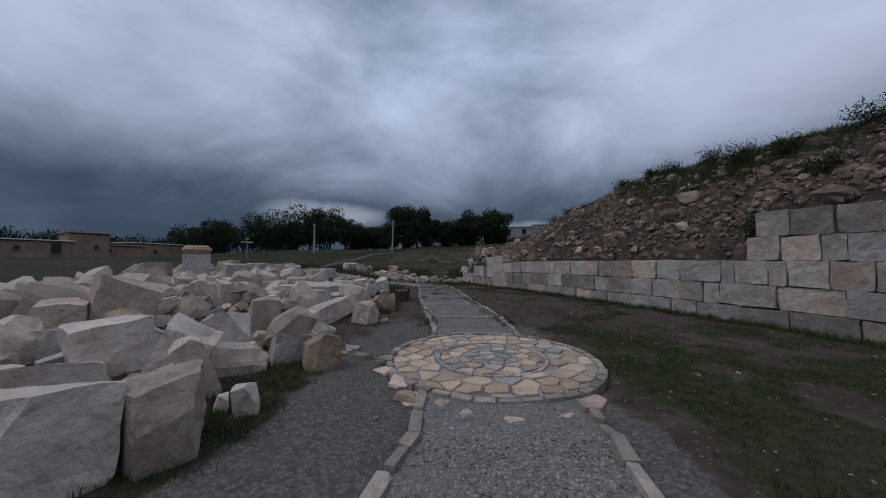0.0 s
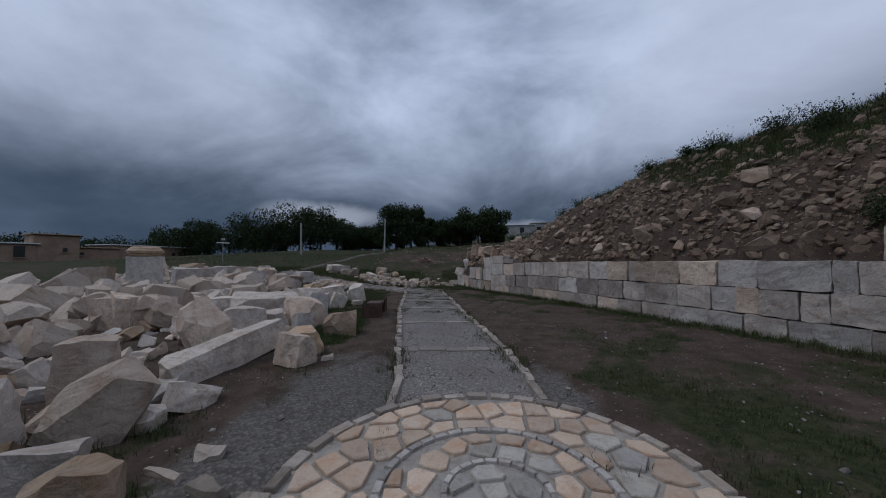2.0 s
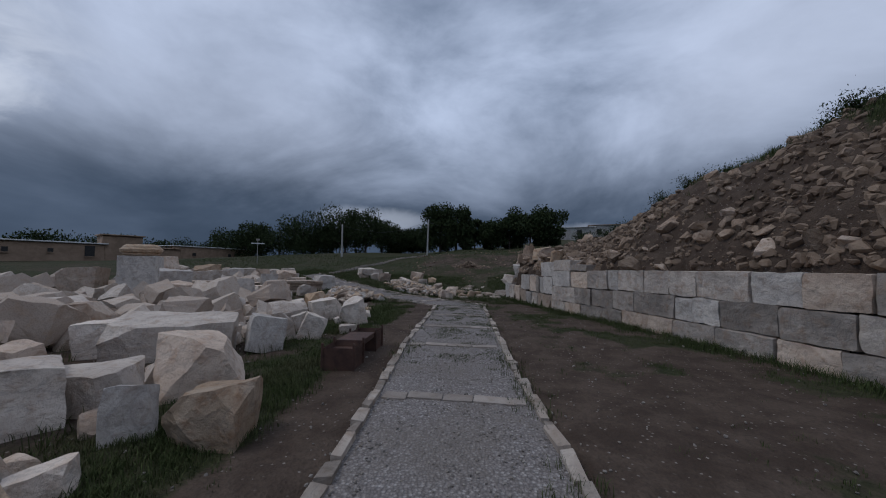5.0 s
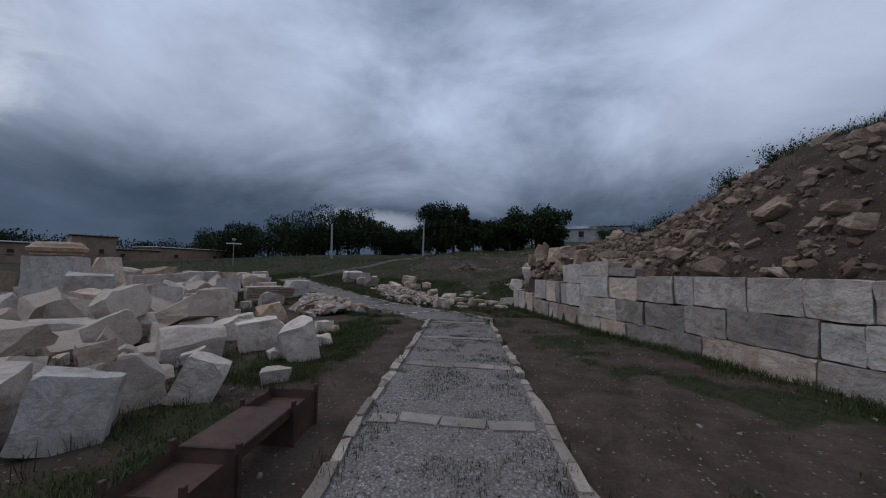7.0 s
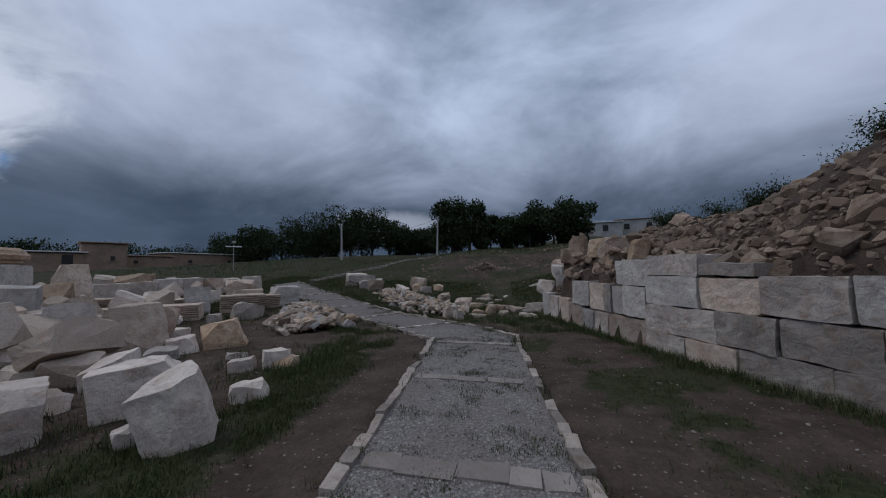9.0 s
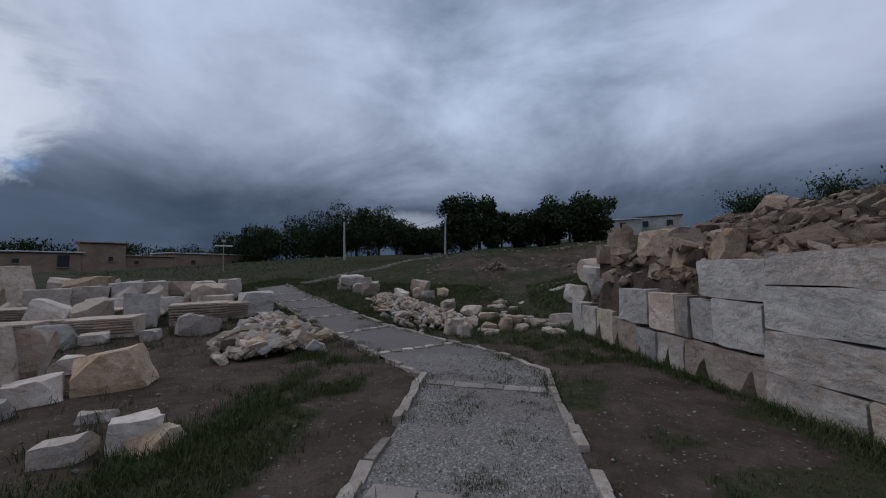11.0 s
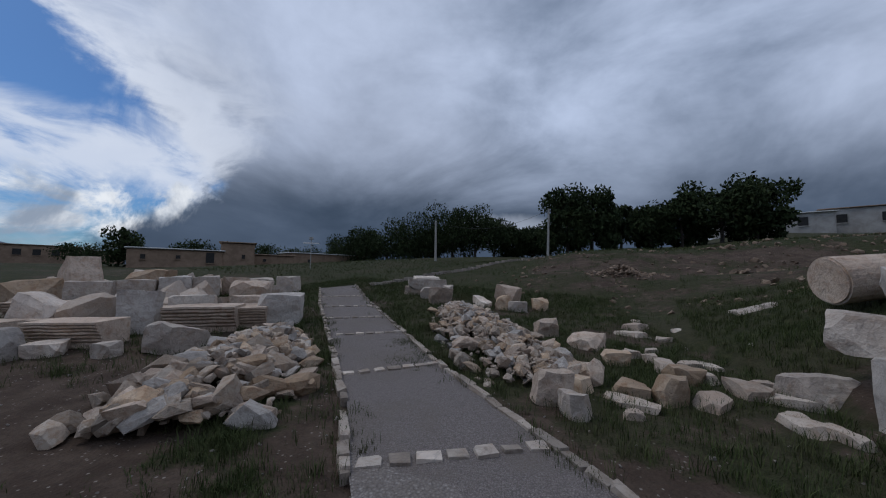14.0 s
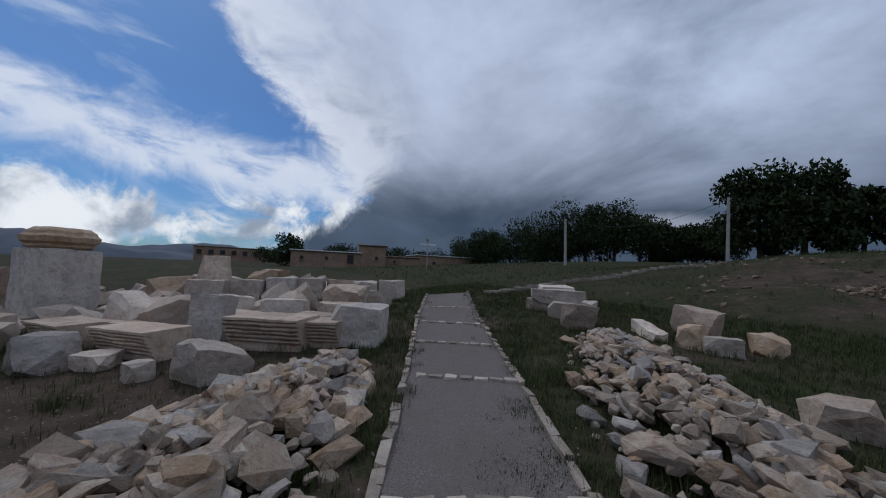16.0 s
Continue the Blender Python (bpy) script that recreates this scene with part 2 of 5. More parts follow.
def ground_mat():
    m = Mat("ground_earth", 0.97, spec=0.08)
    at = m.n("ShaderNodeVertexColor")
    at.layer_name = "cover"
    ch = m.n("ShaderNodeSeparateColor")
    m.l(at.outputs[0], ch.inputs[0])
    big = m.noise(0.35, 5, 0.6, 0.4)
    mid = m.noise(2.2, 6, 0.65, 0.3)
    fine = m.noise(28, 5, 0.7)
    soil = m.mix(m.ramp(mid, 0.35, 0.68), (0.062, 0.044, 0.034), (0.105, 0.078, 0.061))
    soil = m.mix(m.ramp(fine, 0.4, 0.7, 0, 0.5), soil, (0.045, 0.036, 0.030))
    v = m.n("ShaderNodeTexVoronoi")
    m.l(m.vec, v.inputs["Vector"])
    v.inputs["Scale"].default_value = 38.0
    hue = m.n("ShaderNodeSeparateColor")
    m.l(v.outputs["Color"], hue.inputs[0])
    grav = m.mix(hue.outputs[0], (0.085, 0.076, 0.068), (0.185, 0.17, 0.155))
    grav = m.mix(m.ramp(v.outputs["Distance"], 0.25, 0.8, 0, 0.6), grav, (0.08, 0.07, 0.065))
    peb = m.math("MULTIPLY", m.ramp(hue.outputs[1], 0.94, 0.98), m.ramp(v.outputs["Distance"], 0.5, 0.25))
    soil = m.mix(peb, soil, (0.24, 0.21, 0.185))
    gm = m.ramp(m.math("ADD", ch.outputs[1], m.math("MULTIPLY", m.math("SUBTRACT", mid, 0.5), 1.2)), 0.35, 0.65)
    c = m.mix(gm, soil, grav)
    turf = m.mix(m.ramp(m.noise(9, 5, 0.7), 0.35, 0.65), (0.024, 0.030, 0.014), (0.050, 0.052, 0.026))
    turf = m.mix(m.ramp(big, 0.4, 0.65, 0, 0.5), turf, (0.060, 0.050, 0.034))
    rm = m.ramp(m.math("ADD", ch.outputs[0], m.math("MULTIPLY", m.math("SUBTRACT", m.noise(4.0, 6, 0.7), 0.5), 1.3)), 0.32, 0.68)
    c = m.mix(rm, c, turf)
    m.colour(c)
    return m.bump((mid, 0.5, 0.10), (v.outputs["Distance"], 0.5, 0.02), (fine, 0.6, 0.02))


EARTH = ground_mat()


def plant_mat(name, a, b, c):
    m = Mat(name, 0.8, spec=0.08)
    g = m.n("ShaderNodeNewGeometry")
    r = g.outputs["Random Per Island"]
    col = m.mix(r, a, b)
    col = m.mix(m.ramp(m.noise(0.8, 3), 0.45, 0.7, 0, 0.7), col, c)
    m.colour(col)
    m.b.inputs["Subsurface Weight"].default_value = 0.0
    return m.m


GRASS = plant_mat("meadow_grass", (0.034, 0.048, 0.018), (0.074, 0.092, 0.036), (0.092, 0.088, 0.048))
LEAF = plant_mat("tree_leaf", (0.020, 0.032, 0.014), (0.045, 0.062, 0.026), (0.03, 0.04, 0.02))


def plain_mat(name, a, b, rough=0.8, metal=0.0, scale=6.0, bump=0.3, fine=60.0):
    m = Mat(name, rough, metal)
    m.colour(m.mix(m.ramp(m.noise(scale, 5, 0.65, 0.3), 0.32, 0.68), a, b))
    return m.bump((m.noise(fine, 4), bump, 0.01))


BARK = plain_mat("bark", (0.06, 0.05, 0.04), (0.12, 0.10, 0.085))
RUST = plain_mat("rusty_steel", (0.055, 0.032, 0.026), (0.10, 0.055, 0.042), 0.7, 0.2)
MUD = plain_mat("mud_brick", (0.22, 0.155, 0.11), (0.30, 0.215, 0.155), 0.95, 0, 1.2, 0.5, 12)
ROOFSHEET = plain_mat("pale_roof_sheet", (0.50, 0.50, 0.50), (0.62, 0.62, 0.61), 0.6)
DARKGLASS = plain_mat("dark_opening", (0.02, 0.02, 0.022), (0.035, 0.033, 0.03), 0.4)
POLE = plain_mat("concrete_pole", (0.30, 0.29, 0.27), (0.40, 0.385, 0.36), 0.9)
WIRE = plain_mat("wire", (0.05, 0.05, 0.05), (0.07, 0.07, 0.07), 0.6)
PLASTER = plain_mat("white_plaster", (0.30, 0.285, 0.265), (0.42, 0.405, 0.385), 0.85, 0, 0.7)
WHITEPAINT = plain_mat("white_paint", (0.72, 0.72, 0.72), (0.80, 0.80, 0.80), 0.5)
# the blue-grey of distance haze is mixed into the hills' base colour
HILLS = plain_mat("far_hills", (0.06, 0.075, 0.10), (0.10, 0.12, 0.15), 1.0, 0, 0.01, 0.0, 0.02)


# ---------------------------------------------------------------- mesh helpers
def link(name, bm, mat, parent=None, label="", smooth_=False):
    me = bpy.data.meshes.new(name)
    bm.to_mesh(me)
    bm.free()
    me.materials.append(mat)
    if smooth_:
        me.polygons.foreach_set("use_smooth", [True] * len(me.polygons))
    ob = new(name, me)
    ob.parent = parent
    if label:
        ob["label"] = label
    return ob


def part(name, bm, material, parent, label=""):
    return link(name, bm, material, parent, label)


def empty(name, m, label, category, group="", kind=""):
    e = new(name)
    e.matrix_basis = m
    return tagged(e, label, category, group, kind)


def raw(name, verts, faces, mat, parent=None):
    me = bpy.data.meshes.new(name)
    me.from_pydata(verts, [], faces)
    me.materials.append(mat)
    me.update()
    ob = new(name, me)
    ob.parent = parent
    return ob


def box(bm, x0, x1, y0, y1, z0, z1, bevel=0.0, m=None):
    r = bmesh.ops.create_cube(bm, size=1.0)
    vs = r["verts"]
    for v in vs:
        v.co = Vector((x0 + (x1 - x0) * (v.co.x + 0.5), y0 + (y1 - y0) * (v.co.y + 0.5), z0 + (z1 - z0) * (v.co.z + 0.5)))
    if bevel:
        es = list({e for v in vs for e in v.link_edges})
        g = bmesh.ops.bevel(bm, geom=es, offset=bevel, segments=1, affect="EDGES")
        vs = list({v for f in g["faces"] for v in f.verts} | {v for v in vs if v.is_valid})
    if m is not None:
        bmesh.ops.transform(bm, matrix=m, verts=vs)
    return bm


def tube(bm, points, radii, sides=8):
    rings = []
    for i, p in enumerate(points):
        a = points[max(i - 1, 0)]
        b = points[min(i + 1, len(points) - 1)]
        q = (Vector(b) - Vector(a)).to_track_quat("Z", "Y")
        rings.append([bm.verts.new(Vector(p) + q @ Vector((radii[i] * math.cos(2 * math.pi * k / sides), radii[i] * math.sin(2 * math.pi * k / sides), 0))) for k in range(sides)])
    for r, s in zip(rings, rings[1:]):
        for k in range(sides):
            bm.faces.new((r[k], r[(k + 1) % sides], s[(k + 1) % sides], s[k]))
    bm.faces.new(rings[0][::-1])
    bm.faces.new(rings[-1])
    return bm


def hull(pts):
    bm = bmesh.new()
    vs = [bm.verts.new(p) for p in pts]
    r = bmesh.ops.convex_hull(bm, input=vs)
    junk = [g for g in r["geom_interior"] + r["geom_unused"] if isinstance(g, bmesh.types.BMVert)]
    bmesh.ops.delete(bm, geom=list(set(junk)), context="VERTS")
    return bm


def block_bm(w, d, h, seed, jit=0.07, chips=2, cuts=2, amp=0.012, wedge=0.0, breaks=0):
    """A rough-hewn block: an uneven box with worn edges and broken corners."""
    rnd = random.Random(seed)
    size = (w, d, h)
    low = min(size)
    cor = {}
    for i in (-1, 1):
        for j in (-1, 1):
            for k in (0, 1):
                cor[i, j, k] = Vector((i * w / 2 * (1 + rnd.uniform(-jit, jit)), j * d / 2 * (1 + rnd.uniform(-jit, jit)),
                                       k * h * (1 + rnd.uniform(-jit, jit) - wedge * (0.5 + 0.5 * j))))
    broken = rnd.sample(sorted(cor), min(chips, 8)) if chips else []
    pts = []
    for key, p in cor.items():
        for ax in range(3):
            o = list(key)
            o[ax] = (1 - o[ax]) if ax == 2 else -o[ax]
            q = cor[tuple(o)]
            cut = rnd.uniform(0.03, 0.10) * low
            if key in broken:
                cut = rnd.uniform(0.18, 0.48) * min((q - p).length, low * 1.4)
            pts.append(p + (q - p).normalized() * cut)
    bm = hull(pts)
    for _ in range(breaks):
        n = Vector((rnd.gauss(0, 1), rnd.gauss(0, 1), rnd.uniform(-0.35, 1.0))).normalized()
        reach = max(v.co.dot(n) for v in bm.verts)
        mid = Vector((0, 0, h / 2)).dot(n)
        at = mid + (reach - mid) * rnd.uniform(0.52, 0.86)
        bmesh.ops.bisect_plane(bm, geom=bm.verts[:] + bm.edges[:] + bm.faces[:], plane_co=n * at, plane_no=n, clear_outer=True)
        left = [v.co.copy() for v in bm.verts]
        bm.free()
        bm = hull(left)
    if breaks:
        bmesh.ops.dissolve_limit(bm, angle_limit=0.02, verts=bm.verts[:], edges=bm.edges[:])
        bmesh.ops.triangulate(bm, faces=bm.faces[:])
    if cuts:
        bmesh.ops.subdivide_edges(bm, edges=bm.edges[:], cuts=cuts, use_grid_fill=True)
        off = Vector((seed * 3.1 % 50, seed * 1.7 % 50, 0))
        for v in bm.verts:
            n1 = noise.noise_vector(v.co * 3.0 + off) * amp * 2.2 + noise.noise_vector(v.co * 9.0 + off) * amp * 1.1
            v.co += n1
    return bm


def ground_base(x, y):
    q = -0.6 * x + 0.8 * (y - 20)
    rise = 0.09 * 0.8 * math.log1p(math.exp(min((q - 3.9) / 0.8, 60)))
    if rise > 3.2:
        rise = 3.2 + 1.6 * (1 - math.exp(-(rise - 3.2) / 1.6))
    rise *= 1 - 0.50 * smooth(-19, -45, x)
    if y < 4:
        a = -0.14 + 0.16 * smooth(-3, 4, y)
    else:
        a = 0.02 + 0.04 * smooth(4, 8, y) - 0.10 * smooth(13, 19, y)
    return a + rise


# the retaining wall: runs along WV from WA; WN points into the hill
WA, WV, WN = Vector((8.67, 0.0, 0)), Vector((-0.318, 0.948, 0)), Vector((0.948, 0.318, 0))


def wall_at(s, off, z=0.0):
    p = WA + WV * s + WN * off
    return Vector((p.x, p.y, z))


def wall_sd(x, y):
    p = Vector((x, y, 0)) - WA
    return p.dot(WV), p.dot(WN)


def crest(s):
    """Height of the tell's rim, three metres behind the wall."""
    return float(np.interp(s, (0, 6, 12.3, 13.5, 15.8, 17.0, 18.2, 19.2, 22.0, 26.0, 33.0), (4.6, 4.35, 4.4, 4.12, 3.75, 3.35, 2.85, 2.6, 2.5, 2.4, 1.9)))


def mound(x, y):
    """Height of the tell above the ground behind the wall."""
    s, d = wall_sd(x, y)
    g = ground_base(x, y)
    if d < 0.22:
        return 0.0
    top = 2.25 - 1.05 * smooth(6.9, 7.4, s)
    after = smooth(22.0, 23.6, s)
    top = top * (1 - after) + 0.15 * after
    u = min((d - 0.22) / (2.9 + 3.0 * after), 1.0)
    z = top + (crest(s) - top) * (1 - (1 - u) ** (1.8 - 0.85 * after)) + 0.03 * min(max(d - 3.1, 0), 12)
    lump = noise.noise(Vector((x * 0.7, y * 0.7, 3.3))) + 0.5 * noise.noise(Vector((x * 1.9, y * 1.9, 6.1)))
    z += 0.17 * lump * smooth(0.5, 2.2, d)
    return max(z - g, 0.0) * (1 - smooth(26, 36, s))


def bank(x, y):
    """The earth bank that closes the dig beyond the bend, and the slope above it."""
    rim = float(np.interp(x, (-22, -14, -7, -4, -1, 1, 4, 6, 12, 25), (0.0, 0.05, 0.85, 1.5, 1.75, 1.75, 2.1, 2.5, 3.0, 3.0)))
    rise = 0.45 * smooth(28.5, 33.5, y) + 0.55 * smooth(34, 39.5, y)
    return (rim * rise + 1.3 * smooth(52, 82, y) * smooth(4, 16, x)) * smooth(500, 150, math.hypot(x, y))


def ground_z(x, y):
    return ground_base(x, y) + mound(x, y) + bank(x, y)


# ---------------------------------------------------------------- cover of the ground
PATH_LEFT = [(-0.24, 1.6), (-0.05, 2.3), (-0.02, 6.0), (-0.20, 7.3), (-0.44, 9.2), (-0.76, 11.7), (-0.92, 14.0), (-1.22, 17.3), (-1.32, 18.1), (-2.45, 19.05), (-3.45, 20.0), (-5.2, 21.4), (-6.4, 22.3), (-8.8, 24.1), (-11.6, 26.4)]
PATH_RIGHT = [(1.24, 1.6), (1.35, 2.3), (1.36, 6.2), (1.30, 7.3), (1.13, 8.94), (0.90, 10.9), (0.70, 13.4), (0.38, 17.6), (0.36, 18.6), (-0.28, 19.4), (-1.2, 20.12), (-3.45, 21.82), (-4.6, 22.76), (-8.3, 25.5), (-11.2, 27.9)]
CIRCLE = (0.74, 4.20, 1.27)


def along(line, u):
    """A point at the fraction u of a broken line's rows."""
    f = u * (len(line) - 1)
    i = min(int(f), len(line) - 2)
    a, b = line[i], line[i + 1]
    return a[0] + (b[0] - a[0]) * (f - i), a[1] + (b[1] - a[1]) * (f - i)


def path_x(y):
    """Left and right edge of the straight part of the path."""
    def at(line):
        for a, b in zip(line, line[1:]):
            if a[1] <= y <= b[1]:
                return a[0] + (b[0] - a[0]) * (y - a[1]) / (b[1] - a[1])
        return line[0][0] if y < line[0][1] else line[-1][0]
    return at(PATH_LEFT), at(PATH_RIGHT)


def on_path(x, y, grow=0.0):
    if (x - CIRCLE[0]) ** 2 + (y - CIRCLE[1]) ** 2 < (CIRCLE[2] + grow) ** 2:
        return True
    l, r = path_x(y)
    return -3 < y < 28 and l - grow < x < r + grow


def grassy(x, y):
    n = 0.5 + 0.5 * noise.noise(Vector((x * 0.55, y * 0.55, 7.7))) + 0.35 * noise.noise(Vector((x * 1.7, y * 1.7, 2.2)))
    s, d = wall_sd(x, y)
    if d > 0.2 and s < 24:
        d0 = float(np.interp(s, (0, 6, 10, 13, 20), (0.7, 0.9, 1.25, 2.0, 2.5)))
        return max(0.0, min(1.0, (smooth(d0, d0 + 0.8, d + 1.3 * (n - 0.5))) * 0.95 + 0.1 * n))
    l, r = path_x(y)
    if -7 < x < 14 and 29.5 < y < 38.8 and d < 12:
        bare = smooth(-7, -4.5, x) * smooth(29.5, 31.5, y) * smooth(38.8, 37.8, y)
        return (0.86 + 0.4 * (n - 0.5)) * (1 - bare) + bare * max(0.0, 0.9 * n - 0.04)
    if y > 28:
        return 0.86 + 0.4 * (n - 0.5) - 0.25 * smooth(-5, 1, x) * smooth(40, 36, y)
    if x > r:
        clump = smooth(0.0, 0.30, noise.noise(Vector((x * 0.9, y * 0.9, 5.1))) + 0.4 * noise.noise(Vector((x * 2.6, y * 2.6, 8.4))))
        g = 0.16 * n + 0.95 * clump * (0.45 + 0.55 * smooth(-3.2, -0.8, d)) + 0.5 * smooth(-1.1, -0.25, d) * n
        g += 0.6 * smooth(7.5, 5.0, y) * smooth(r + 0.45, r + 1.2, x) * smooth(0.28, 0.62, n)
        g += (0.25 + 0.6 * clump) * smooth(5.0, 3.4, y) * smooth(r + 0.3, r + 0.6, x)
        g += 0.55 * smooth(19.5, 22, y)
        return g * (0.55 + 0.45 * smooth(0.2, 0.5, n))
    k = 0.45 * smooth(6.5, 5.0, y)
    side = smooth(l - 0.55 - k, l - 1.1 - k, x)
    g = side * (0.25 + 0.75 * smooth(l - 2.6, l - 1.2, x)) * (0.15 + 1.0 * smooth(0.22, 0.62, n))
    if y > 18.5:
        g = max(g, 0.75 * n + 0.25 * smooth(20, 24, y))
    if x < -9:
        g = max(g, 0.35 + 0.7 * n)
    return g


def gravelly(x, y):
    l, r = path_x(y)
    n = noise.noise(Vector((x * 0.8, y * 0.8, 1.1)))
    g = smooth(l - 1.7, l - 0.9, x) * smooth(l + 0.3, l - 0.1, x) * smooth(8.5, 5.5, y)
    g = max(g, smooth(r + 0.62, r + 0.25, x) * smooth(r - 0.3, r, x) * smooth(8, 5, y))
    return max(0.0, g * (0.75 + 0.5 * n) + 0.12)


def axis(lo, hi, step, far):
    a = list(np.arange(lo, hi + 1e-6, step))
    g, x = step, hi
    while x < far:
        g *= 1.35
        x += g
        a.append(x)
    g, x = step, lo
    while x > -far:
        g *= 1.35
        x -= g
        a.insert(0, x)
    return a


def make_ground():
    xs, ys = axis(-17, 17, 0.2, 2500), axis(-2, 46, 0.2, 2500)
    verts, cover = [], []
    for y in ys:
        for x in xs:
            near = abs(x) < 60 and -20 < y < 90
            z = ground_z(x, y)
            if near:
                z += 0.035 * noise.noise(Vector((x * 1.1, y * 1.1, 0))) + 0.012 * noise.noise(Vector((x * 4, y * 4, 5)))
            if on_path(x, y, 0.12) and y < 28:
                z -= 0.05
            verts.append((x, y, z))
            cover.append((max(0, min(1, grassy(x, y))), max(0, min(1, gravelly(x, y))), 0, 1) if near else (0.6, 0.1, 0, 1))
    nx = len(xs)
    faces = [(j * nx + i, j * nx + i + 1, (j + 1) * nx + i + 1, (j + 1) * nx + i) for j in range(len(ys) - 1) for i in range(nx - 1)]
    ob = raw("ground", verts, faces, EARTH)
    ca = ob.data.color_attributes.new("cover", "FLOAT_COLOR", "POINT")
    ca.data.foreach_set("color", np.array(cover, dtype=np.float32).ravel())
    ob.data.polygons.foreach_set("use_smooth", [True] * len(ob.data.polygons))
    tagged(ob, "dark earth ground with thin grass and gravel patches", "ground", kind="structure")


make_ground()


# ---------------------------------------------------------------- the path
def path_z(x, y):
    return ground_base(x, y) + 0.012


def make_path():
    rows, cols = 220, 10
    verts, faces = [], []
    for i in range(rows + 1):
        a, b = along(PATH_LEFT, i / rows), along(PATH_RIGHT, i / rows)
        for j in range(cols + 1):
            u = j / cols
            x, y = a[0] + (b[0] - a[0]) * u, a[1] + (b[1] - a[1]) * u
            verts.append((x, y, path_z(x, y) + 0.012 * noise.noise(Vector((x * 3, y * 3, 0)))))
    # an apron towards the start
    c = cols + 1
    faces = [(i * c + j, i * c + j + 1, (i + 1) * c + j + 1, (i + 1) * c + j) for i in range(rows) for j in range(cols)]
    k = len(verts)
    verts += [(-0.55, -3.0, path_z(0, -3)), (1.15, -3.0, path_z(0, -3))]
    faces.append((k, k + 1, cols, 0))
    ob = raw("path", verts, faces, GRAVEL)
    ob.data.materials.append(FINEPATH)
    for p in ob.data.polygons:
        p.use_smooth = True
        p.material_index = 1 if p.center.x < -0.3 and p.center.y > 19.3 else 0
    return tagged(ob, "pale grey gravel footpath edged with rough stones", "path", kind="structure")


path_ob = make_path()


def voronoi_cells(sites, inside):
    """Cells of a flat Voronoi pattern, by clipping a square."""
    out = []
    for i, p in enumerate(sites):
        poly = [Vector((p[0] - 2, p[1] - 2)), Vector((p[0] + 2, p[1] - 2)), Vector((p[0] + 2, p[1] + 2)), Vector((p[0] - 2, p[1] + 2))]
        for j, q in enumerate(sites):
            if i == j or abs(q[0] - p[0]) > 1.6 or abs(q[1] - p[1]) > 1.6:
                continue
            mid, d = Vector(((p[0] + q[0]) / 2, (p[1] + q[1]) / 2)), Vector((q[0] - p[0], q[1] - p[1]))
            res = []
            for a, b in zip(poly, poly[1:] + poly[:1]):
                da, db = (a - mid).dot(d), (b - mid).dot(d)
                if da <= 0:
                    res.append(a)
                if da * db < 0:
                    res.append(a + (b - a) * (da / (da - db)))
            poly = res
            if len(poly) < 3:
                break
        out.append((p, poly))
    return [(p, poly) for p, poly in out if len(poly) >= 3 and inside(p)]


def slab_piece(name, poly, z0, z1, gap, mat, parent, rnd, clip=None):
    """One flat stone from a polygon, shrunk by the joint, with a worn rim."""
    c = sum(poly, Vector((0, 0))) / len(poly)
    pts = []
    for p in poly:
        d = p - c
        q = c + d * max(0.3, 1 - gap / max(d.length, 0.03))
        if clip:
            q = clip(q)
        pts.append(q)
    bm = bmesh.new()
    n = len(pts)
    tilt = Vector((rnd.uniform(-0.02, 0.02), rnd.uniform(-0.02, 0.02)))
    low = [bm.verts.new((p.x, p.y, z0)) for p in pts]
    mid = [bm.verts.new((p.x, p.y, z1 - 0.008 + tilt.dot(p - c))) for p in pts]
    top = [bm.verts.new(((p.x - c.x) * 0.95 + c.x, (p.y - c.y) * 0.95 + c.y, z1 + tilt.dot(p - c))) for p in pts]
    for a, b in ((low, mid), (mid, top)):
        for k in range(n):
            bm.faces.new((a[k], a[(k + 1) % n], b[(k + 1) % n], b[k]))
    bm.faces.new(top)
    return part(name, bm, mat, parent)


